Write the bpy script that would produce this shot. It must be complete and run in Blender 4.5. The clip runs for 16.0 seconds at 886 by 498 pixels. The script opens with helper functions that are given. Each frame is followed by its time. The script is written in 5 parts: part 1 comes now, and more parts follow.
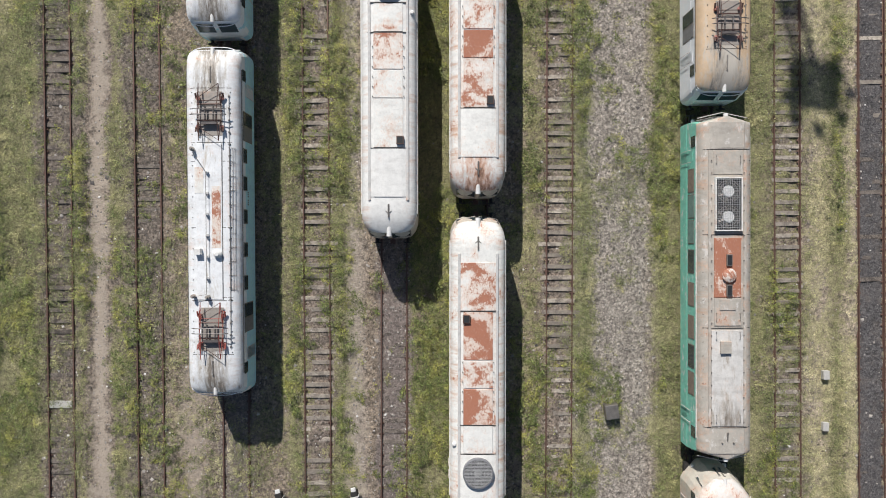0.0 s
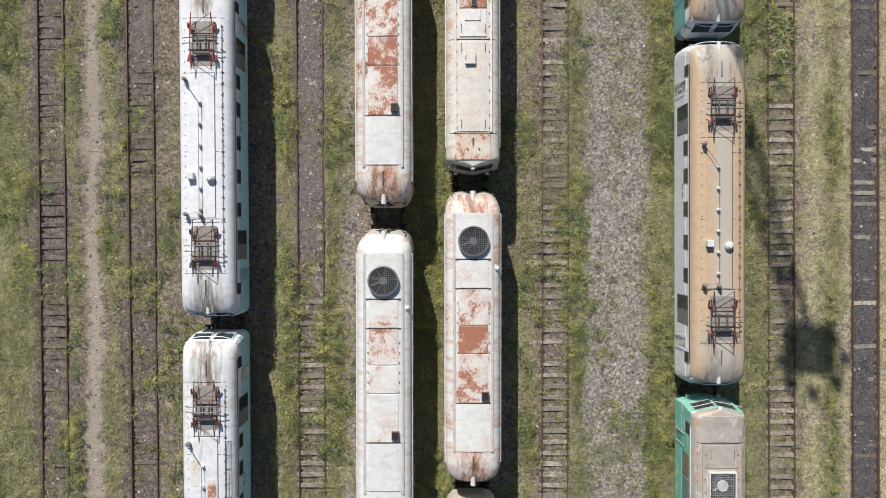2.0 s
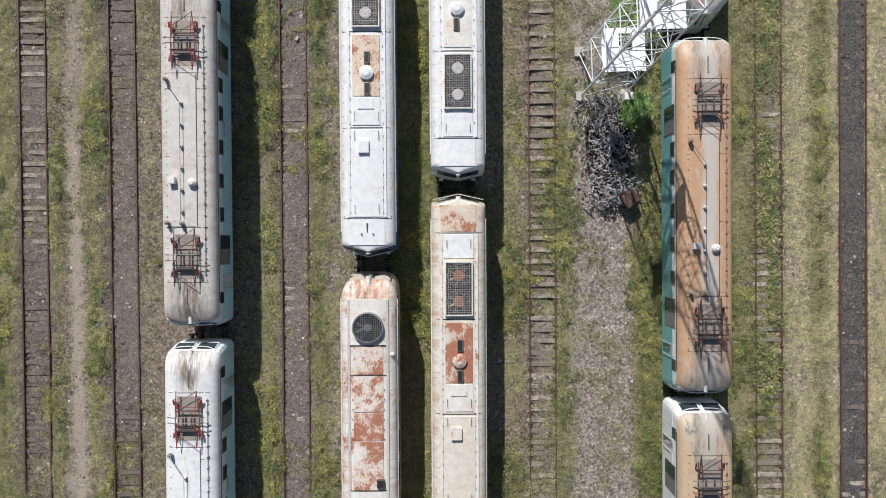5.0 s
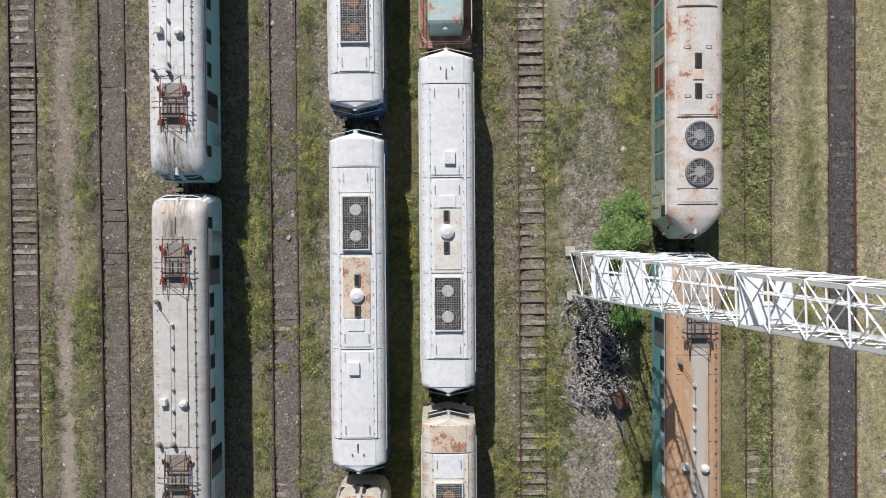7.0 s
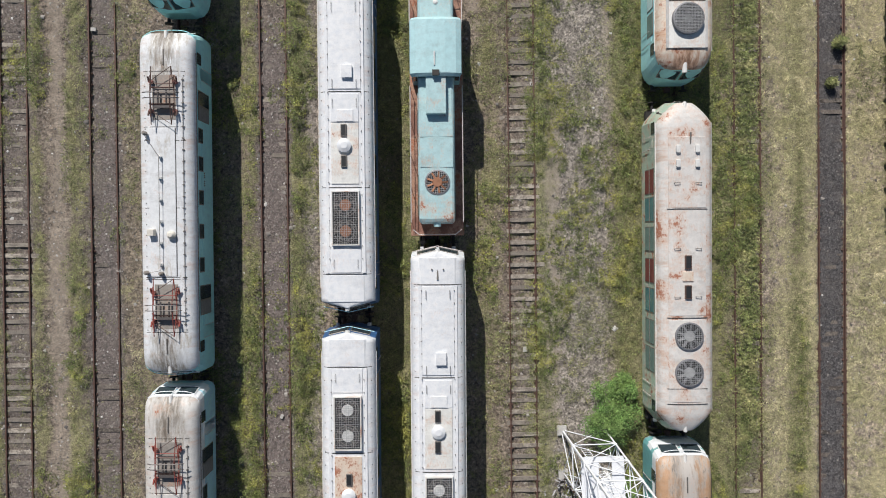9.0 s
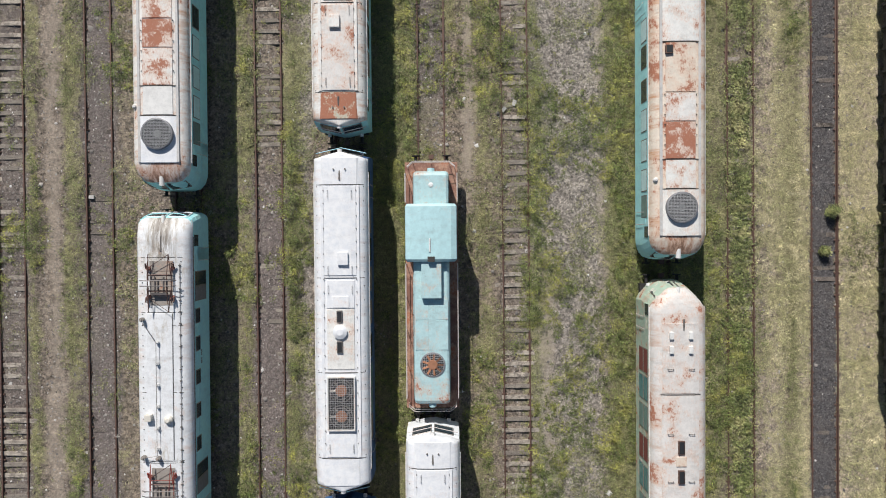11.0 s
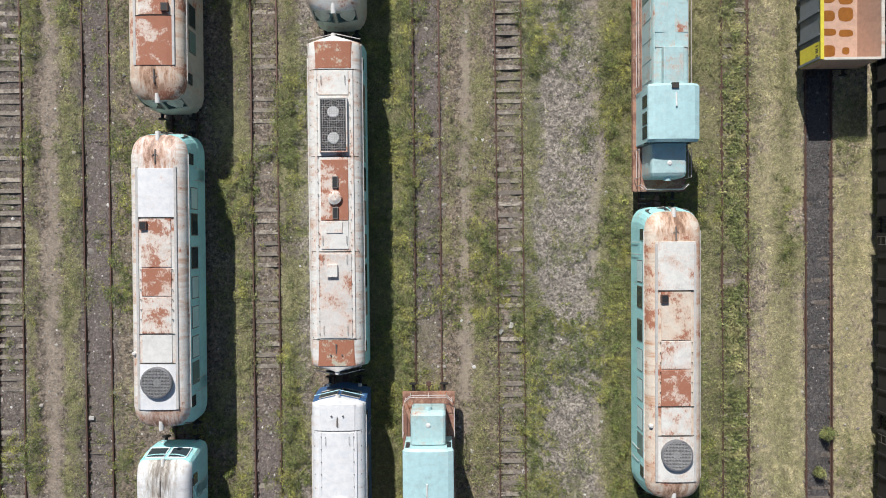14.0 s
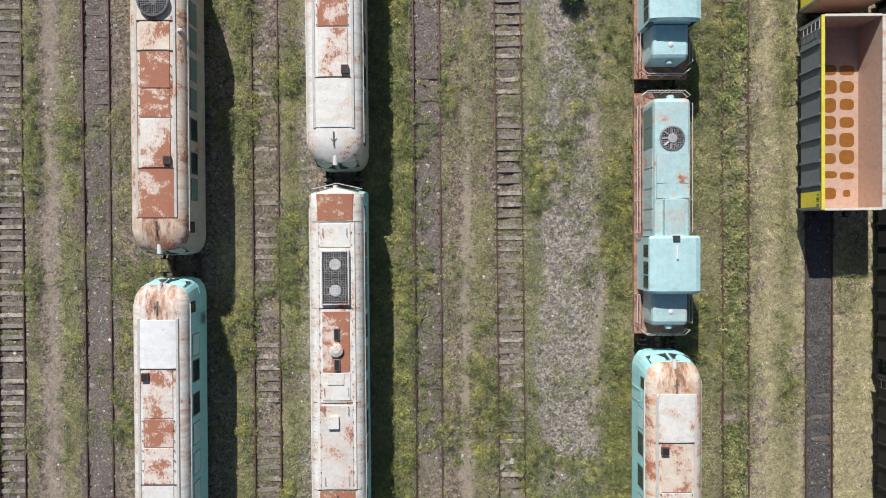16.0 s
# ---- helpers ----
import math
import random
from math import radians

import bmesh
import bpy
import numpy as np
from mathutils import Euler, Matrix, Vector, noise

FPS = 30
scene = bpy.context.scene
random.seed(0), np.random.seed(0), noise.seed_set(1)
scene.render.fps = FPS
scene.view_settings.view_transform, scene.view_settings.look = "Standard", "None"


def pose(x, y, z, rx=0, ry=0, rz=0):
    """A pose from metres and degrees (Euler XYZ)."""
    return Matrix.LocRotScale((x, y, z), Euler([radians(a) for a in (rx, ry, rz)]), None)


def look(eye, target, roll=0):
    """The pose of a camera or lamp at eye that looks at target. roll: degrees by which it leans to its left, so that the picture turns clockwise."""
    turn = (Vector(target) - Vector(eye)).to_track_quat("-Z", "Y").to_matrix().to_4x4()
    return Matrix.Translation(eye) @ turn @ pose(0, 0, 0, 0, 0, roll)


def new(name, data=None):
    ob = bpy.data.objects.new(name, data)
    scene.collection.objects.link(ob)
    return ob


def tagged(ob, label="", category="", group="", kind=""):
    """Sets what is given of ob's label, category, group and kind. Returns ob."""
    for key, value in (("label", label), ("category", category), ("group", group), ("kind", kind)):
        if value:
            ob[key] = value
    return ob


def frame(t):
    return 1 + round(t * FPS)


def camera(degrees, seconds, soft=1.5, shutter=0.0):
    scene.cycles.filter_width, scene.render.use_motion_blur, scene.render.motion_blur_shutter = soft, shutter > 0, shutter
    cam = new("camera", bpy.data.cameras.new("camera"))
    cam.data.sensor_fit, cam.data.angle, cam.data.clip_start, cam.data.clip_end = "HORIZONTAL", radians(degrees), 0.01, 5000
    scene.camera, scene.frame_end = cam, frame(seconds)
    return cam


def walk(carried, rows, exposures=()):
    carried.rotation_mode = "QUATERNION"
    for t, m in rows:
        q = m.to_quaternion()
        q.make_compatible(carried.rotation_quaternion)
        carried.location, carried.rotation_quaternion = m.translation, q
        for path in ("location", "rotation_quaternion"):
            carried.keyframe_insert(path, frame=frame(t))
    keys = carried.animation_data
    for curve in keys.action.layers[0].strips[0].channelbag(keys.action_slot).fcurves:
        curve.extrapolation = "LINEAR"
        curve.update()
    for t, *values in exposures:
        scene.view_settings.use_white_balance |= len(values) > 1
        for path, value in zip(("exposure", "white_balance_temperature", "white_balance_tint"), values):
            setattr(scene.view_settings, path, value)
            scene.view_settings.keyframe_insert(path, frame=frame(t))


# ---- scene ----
cam = camera(67.5, 16.0, soft=1.0)
ROWS = [
    (0, 0.000, 0.000, 39.046, -1.001, -0.034, -0.000),
    (0.5, 0.019, 4.048, 39.001, -1.009, -0.038, 0.016),
    (1, 0.073, 7.985, 38.985, -1.008, -0.049, 0.036),
    (1.5, 0.172, 11.829, 38.933, -0.998, -0.036, 0.031),
    (2, 0.261, 15.523, 38.895, -0.986, -0.023, 0.027),
    (2.5, 0.344, 19.082, 38.838, -1.000, -0.033, 0.006),
    (3, 0.450, 22.390, 38.775, -1.009, -0.026, -0.086),
    (3.5, 0.544, 25.850, 38.679, -1.003, -0.050, -0.088),
    (4, 0.680, 28.954, 38.586, -1.001, -0.048, -0.064),
    (6.5, 1.378, 43.936, 38.409, -1.005, -0.029, -0.139),
    (7, 1.499, 46.607, 38.399, -1.022, -0.037, -0.102),
    (7.5, 1.638, 49.369, 38.411, -1.014, -0.039, -0.080),
    (8, 1.757, 51.928, 38.405, -1.004, -0.039, -0.071),
    (8.5, 1.887, 54.562, 38.388, -0.995, -0.031, -0.092),
    (9, 1.961, 56.995, 38.426, -0.992, -0.039, -0.107),
    (9.5, 2.019, 59.542, 38.462, -0.995, -0.040, -0.097),
    (12, 2.281, 71.061, 38.542, -1.007, -0.065, -0.005),
    (12.5, 2.302, 73.242, 38.560, -1.005, -0.068, -0.021),
    (13, 2.357, 75.386, 38.547, -1.003, -0.031, -0.017),
    (13.5, 2.357, 77.481, 38.549, -1.000, -0.027, 0.008),
    (14, 2.367, 79.537, 38.561, -1.008, -0.033, 0.002),
    (14.5, 2.363, 81.552, 38.539, -1.000, -0.029, 0.013),
    (15, 2.353, 83.535, 38.533, -0.997, -0.035, 0.077),
    (15.5, 2.328, 85.505, 38.540, -0.995, -0.035, 0.108),
    (16, 2.285, 87.447, 38.498, -0.998, -0.024, 0.145),
]
# the clip's camera darkens its picture a little over the bright roofs amidships
EXPOSURES = [(0, 0.03), (3, 0.0), (6.5, -0.14), (8, -0.22), (9.5, -0.16), (12, -0.05), (16, 0.03)]
walk(cam, [(t, pose(x, y, z, a, b, c)) for t, x, y, z, a, b, c in ROWS], EXPOSURES)

# ---- light ----
SUN_AWAY = Vector((0.37, -1.15, -1.0)).normalized()   # the way that the sunlight travels
world = bpy.data.worlds.new("sky")
scene.world = world
world.use_nodes = True
wn = world.node_tree.nodes
sky = wn.new("ShaderNodeTexSky")
sky.sky_type, sky.sun_disc = "NISHITA", False
sky.sun_elevation = math.asin(-SUN_AWAY.z)
sky.sun_rotation = math.atan2(-SUN_AWAY.x, -SUN_AWAY.y)
world.node_tree.links.new(sky.outputs["Color"], wn["Background"].inputs["Color"])
wn["Background"].inputs["Strength"].default_value = 0.064
sun = new("sun", bpy.data.lights.new("sun", "SUN"))
sun.data.energy, sun.data.angle, sun.data.color = 4.9, radians(0.55), (1.0, 0.968, 0.93)
sun.matrix_world = look((-20, 60, 60), Vector((-20, 60, 60)) + SUN_AWAY)

# ---- the yard's plan ----
# centre lines of the tracks: x = a + b y + c y^2
TRACKS = {
    "a": (-22.50, -0.0030, 0.0), "b": (-17.25, -0.0050, 0.0), "c": (-12.20, -0.0030, -0.000012),
    "d": (-7.40, -0.0040, -0.000025), "e": (-2.85, 0.0, -0.00006), "f": (1.88, 0.0, -0.00006),
    "g": (6.86, 0.0, -0.00009), "h": (15.05, -0.0070, 0.0), "i": (20.25, -0.0115, 0.0),
    "j": (25.20, -0.0128, 0.0), "k": (29.6, -0.0135, 0.0),
}


def track_x(key, y):
    a, b, c = TRACKS[key]
    return a + b * y + c * y * y


def track_turn(key, y):
    a, b, c = TRACKS[key]
    return -math.degrees(math.atan(b + 2 * c * y))


def plan_u(x, y):
    """The place across the yard, measured where y is 0, following the tracks' slant."""
    return x + y * (0.003 + 0.0002 * (x + 22.5))


# ---- mesh helpers ----
def part(name, bm, material, parent, label="", smooth=False):
    me = bpy.data.meshes.new(name)
    bmesh.ops.recalc_face_normals(bm, faces=bm.faces)
    bm.to_mesh(me)
    bm.free()
    return put(name, me, material, parent, label, smooth)


def put(name, me, material, parent, label="", smooth=False):
    if smooth:
        for p in me.polygons:
            p.use_smooth = True
    if material and not me.materials:
        me.materials.append(material)
    ob = new(name, me)
    ob.parent = parent
    if label:
        ob["label"] = label
    return ob


def thing(name, m, label, category, group="", kind=""):
    ob = new(name)
    ob.matrix_world = m
    return tagged(ob, label, category, group, kind)


def box(bm, x0, x1, y0, y1, z0, z1, bevel=0.0, turn=0.0):
    got = bmesh.ops.create_cube(bm, size=1)["verts"]
    m = Matrix.LocRotScale(((x0 + x1) / 2, (y0 + y1) / 2, (z0 + z1) / 2), Euler((0, 0, radians(turn))), (x1 - x0, y1 - y0, z1 - z0))
    bmesh.ops.transform(bm, matrix=m, verts=got)
    if bevel:
        edges = list({e for v in got for e in v.link_edges})
        bmesh.ops.bevel(bm, geom=edges, offset=bevel, segments=2, affect="EDGES", profile=0.6)
    return bm


def bx(*a, **k):
    return box(bmesh.new(), *a, **k)


def rod(bm, a, b, r, seg=6, r2=None):
    a, b = Vector(a), Vector(b)
    d = b - a
    m = Matrix.Translation((a + b) / 2) @ d.to_track_quat("Z", "Y").to_matrix().to_4x4()
    bmesh.ops.create_cone(bm, cap_ends=True, segments=seg, radius1=r, radius2=r if r2 is None else r2, depth=d.length, matrix=m)
    return bm


def tube(bm, points, r, seg=6):
    for a, b in zip(points, points[1:]):
        rod(bm, a, b, r, seg)
    return bm


def ring_mesh(bm, rings, closed=False, cap=True):
    """Skin between rings of equally many points; the rings are open strips, or loops if closed."""
    vs = [[bm.verts.new(p) for p in ring] for ring in rings]
    n = len(vs[0])
    for r0, r1 in zip(vs, vs[1:]):
        for i in range(n if closed else n - 1):
            j = (i + 1) % n
            bm.faces.new((r0[i], r0[j], r1[j], r1[i]))
    if cap:
        bm.faces.new(vs[0])
        bm.faces.new(vs[-1])
    return bm


# ---- materials ----
def base_mat(name, rough=0.6, metal=0.0):
    m = bpy.data.materials.new(name)
    m.use_nodes = True
    b = m.node_tree.nodes["Principled BSDF"]
    b.inputs["Roughness"].default_value, b.inputs["Metallic"].default_value = rough, metal
    return m, m.node_tree, b


class Nodes:
    def __init__(self, tree):
        self.t = tree

    def add(self, kind, **inputs):
        n = self.t.nodes.new(kind)
        for k, v in inputs.items():
            self.set(n, k.replace("_", " "), v)
        return n

    def set(self, n, k, v):
        s = n.inputs[int(k)] if k.isdigit() else n.inputs[k]
        if isinstance(v, bpy.types.NodeSocket):
            self.t.links.new(v, s)
        else:
            s.default_value = v

    def math(self, op, a, b=0.0, clamp=False):
        n = self.t.nodes.new("ShaderNodeMath")
        n.operation, n.use_clamp = op, clamp
        self.set(n, "0", a), self.set(n, "1", b)
        return n.outputs[0]

    def mix(self, fac, a, b, how="MIX"):
        n = self.t.nodes.new("ShaderNodeMix")
        n.data_type, n.blend_type = "RGBA", how
        for s, v in ((n.inputs[0], fac), (n.inputs[6], a), (n.inputs[7], b)):
            if isinstance(v, bpy.types.NodeSocket):
                self.t.links.new(v, s)
            else:
                s.default_value = v if isinstance(v, (int, float)) else (*v, 1.0)[:4]
        return n.outputs[2]

    def ramp(self, fac, stops):
        n = self.t.nodes.new("ShaderNodeValToRGB")
        el = n.color_ramp.elements
        for i, (p, c) in enumerate(stops):
            e = el[i] if i < 2 else el.new(p)
            e.position = p
            e.color = (c, c, c, 1) if isinstance(c, (int, float)) else (*c, 1)
        self.t.links.new(fac, n.inputs[0])
        return n.outputs[0]

    def noise(self, vec, scale, detail=6.0, rough=0.6, dist=0.0):
        n = self.t.nodes.new("ShaderNodeTexNoise")
        self.t.links.new(vec, n.inputs["Vector"])
        for k, v in (("Scale", scale), ("Detail", detail), ("Roughness", rough), ("Distortion", dist)):
            n.inputs[k].default_value = v
        return n.outputs["Fac"]

    def coords(self, stretch=(1, 1, 1), shift=True, world=False):
        if world:
            v = self.t.nodes.new("ShaderNodeNewGeometry").outputs["Position"]
        else:
            v = self.t.nodes.new("ShaderNodeTexCoord").outputs["Object"]
        mp = self.t.nodes.new("ShaderNodeMapping")
        mp.inputs["Scale"].default_value = stretch
        self.t.links.new(v, mp.inputs["Vector"])
        if shift:
            r = self.t.nodes.new("ShaderNodeObjectInfo").outputs["Random"]
            off = self.math("MULTIPLY", r, 90.0)
            self.t.links.new(off, mp.inputs["Location"])
        return mp.outputs["Vector"]

    def bump(self, bsdf, height, strength=0.3, distance=0.01):
        n = self.t.nodes.new("ShaderNodeBump")
        n.inputs["Strength"].default_value, n.inputs["Distance"].default_value = strength, distance
        self.t.links.new(height, n.inputs["Height"])
        self.t.links.new(n.outputs["Normal"], bsdf.inputs["Normal"])


RUST, RUST_DARK, RUST_PALE = (0.43, 0.168, 0.098), (0.25, 0.085, 0.055), (0.62, 0.40, 0.28)


def paint(name, col, rust=0.3, dirt=0.35, rough=0.5, soot=(0.16, 0.14, 0.12), streak=0.6, patch=0.75, ends=None, middle=None, reach=0.06, edge=0.0, trail=0.0, flake=None):
    """Weathered paint: rust in scratched patches with pale edges, smudged dirt. rust 0 to 1.
    edge: rust runs over the roof's shoulders; trail: grime streaks from that far out to the ends; flake: colour under peeled spots."""
    m, t, b = base_mat(name, rough)
    n = Nodes(t)
    v = n.coords()
    big, mid, fine = n.noise(v, patch, 5, 0.6, 0.4), n.noise(v, 3.2, 8, 0.7), n.noise(v, 26.0, 4, 0.6)
    scratch = n.noise(n.coords((1.7, 0.8, 1)), 8.0, 8, 0.78)
    runs = n.noise(n.coords((0.5, 1.5, 0.5)), 1.3, 8, 0.7)
    field = n.math("ADD", n.math("MULTIPLY", big, 0.66), n.math("MULTIPLY", mid, 0.28))
    field = n.math("ADD", field, n.math("MULTIPLY", n.math("SUBTRACT", runs, 0.5), 0.22 * streak))
    field = n.math("ADD", field, n.math("MULTIPLY", n.math("SUBTRACT", scratch, 0.3), 0.42))
    cut = 0.785 - 0.36 * rust
    pale = n.ramp(field, [(cut - 0.10, 0.0), (cut + 0.01, 1.0)])
    core = n.ramp(field, [(cut, 0.0), (cut + 0.045, 1.0)])
    light = tuple(min(0.83, c * 1.08 + 0.01) for c in col)
    c = n.mix(n.ramp(mid, [(0.3, 0.0), (0.6, 1.0)]), tuple(x * 0.90 for x in col), light)
    d = n.ramp(n.math("ADD", n.math("MULTIPLY", runs, 0.7), n.math("MULTIPLY", scratch, 0.3)), [(0.50, 0.0), (0.74, 1.0)])
    c = n.mix(n.math("MULTIPLY", d, dirt), c, soot)
    spots = n.ramp(n.noise(v, 9.0, 6, 0.75), [(0.60, 0.0), (0.66, 1.0)])
    c = n.mix(n.math("MULTIPLY", spots, 0.5 * dirt), c, soot)
    if flake:
        c = n.mix(n.ramp(n.noise(n.coords((1, 0.6, 1)), 2.2, 8, 0.75), [(0.57, 0.0), (0.60, 1.0)]), c, flake)
    own = t.nodes.new("ShaderNodeTexCoord").outputs["Object"]
    sep = n.add("ShaderNodeSeparateXYZ", Vector=own)
    ax, ay = n.math("ABSOLUTE", sep.outputs[0]), n.math("ABSOLUTE", sep.outputs[1])
    blot = n.noise(n.coords((2.0, 0.55, 1)), 1.5, 10, 0.76, 0.3)
    if ends:
        # standing-water stains round the roof ends
        e = n.math("ADD", n.math("MULTIPLY", ay, reach), n.math("MULTIPLY", blot, 2.4))
        e = n.math("SUBTRACT", e, n.math("MULTIPLY", ax, 0.32))
        c = n.mix(n.ramp(n.math("MULTIPLY", e, 0.5), [(0.69, 0.0), (0.85, 0.85)]), c, ends)
        c = n.mix(n.ramp(n.math("MULTIPLY", e, 0.5), [(0.83, 0.0), (0.93, 0.85)]), c, tuple(q * 0.34 for q in ends))
    if trail:
        lines = n.noise(n.coords((4.5, 0.5, 1)), 1.2, 8, 0.72, 0.25)
        k = n.math("MULTIPLY", n.math("MULTIPLY", n.math("SUBTRACT", ay, trail), 0.9, True), n.math("SUBTRACT", 1.05, ax, True))
        k = n.math("MULTIPLY", k, n.ramp(lines, [(0.40, 0.0), (0.58, 1.0)]))
        c = n.mix(n.math("MULTIPLY", k, 1.15, True), c, n.mix(scratch, (0.07, 0.06, 0.05), (0.30, 0.25, 0.20)))
    if middle:
        e = n.math("SUBTRACT", n.math("MULTIPLY", blot, 1.5), n.math("MULTIPLY", n.math("ABSOLUTE", n.math("SUBTRACT", sep.outputs[0], 0.1)), 0.9))
        c = n.mix(n.ramp(e, [(0.20, 0.0), (0.55, 0.9)]), c, middle)
    rc = n.mix(mid, RUST_DARK, RUST)
    rc = n.mix(n.ramp(fine, [(0.35, 0.0), (0.75, 1.0)]), rc, (0.40, 0.155, 0.08))
    if edge:
        wash = n.noise(n.coords((0.22, 1.7, 0.3)), 1.1, 9, 0.74)
        k = n.math("MULTIPLY", n.math("MULTIPLY", n.math("SUBTRACT", ax, 0.85), 3.5, True), n.ramp(wash, [(0.50, 0.0), (0.64, edge)]))
        c = n.mix(k, c, n.mix(scratch, (0.36, 0.13, 0.06), (0.66, 0.40, 0.22)))
    c = n.mix(n.math("MULTIPLY", pale, 0.55 * min(1.0, rust * 3)), c, RUST_PALE)
    c = n.mix(n.math("MULTIPLY", core, 0.95 * min(1.0, rust * 4)), c, rc)
    worn = n.ramp(scratch, [(0.56, 0.0), (0.74, 0.6)])
    c = n.mix(n.math("MULTIPLY", n.math("MULTIPLY", pale, worn), 0.8), c, tuple(0.75 * x + 0.25 * y for x, y in zip(col, RUST_PALE)))
    t.links.new(c, b.inputs["Base Color"])
    r = n.math("ADD", n.math("MULTIPLY", core, 0.35), rough, True)
    t.links.new(r, b.inputs["Roughness"])
    n.bump(b, n.math("ADD", mid, n.math("MULTIPLY", core, 0.4)), 0.25, 0.012)
    return m


def plain(name, col, rough=0.6, metal=0.0, vary=0.3, scale=4.0, bump=0.15, shift=True):
    m, t, b = base_mat(name, rough, metal)
    n = Nodes(t)
    v = n.coords(shift=shift)
    a, f = n.noise(v, scale, 6, 0.65), n.noise(v, scale * 9, 4, 0.6)
    mixf = n.math("ADD", n.math("MULTIPLY", a, 0.6), n.math("MULTIPLY", f, 0.4))
    c = n.mix(n.ramp(mixf, [(0.3, 0.0), (0.7, 1.0)]), tuple(x * (1 - vary) for x in col), tuple(min(1, x * (1 + vary)) for x in col))
    t.links.new(c, b.inputs["Base Color"])
    if bump:
        n.bump(b, mixf, bump, 0.01)
    return m


def glass(name, col=(0.02, 0.03, 0.035)):
    m, t, b = base_mat(name, 0.06)
    n = Nodes(t)
    a = n.noise(n.coords(), 2.5, 5, 0.6)
    t.links.new(n.mix(a, col, tuple(c * 2.2 + 0.01 for c in col)), b.inputs["Base Color"])
    t.links.new(n.math("ADD", n.math("MULTIPLY", a, 0.25), 0.02), b.inputs["Roughness"])
    return m


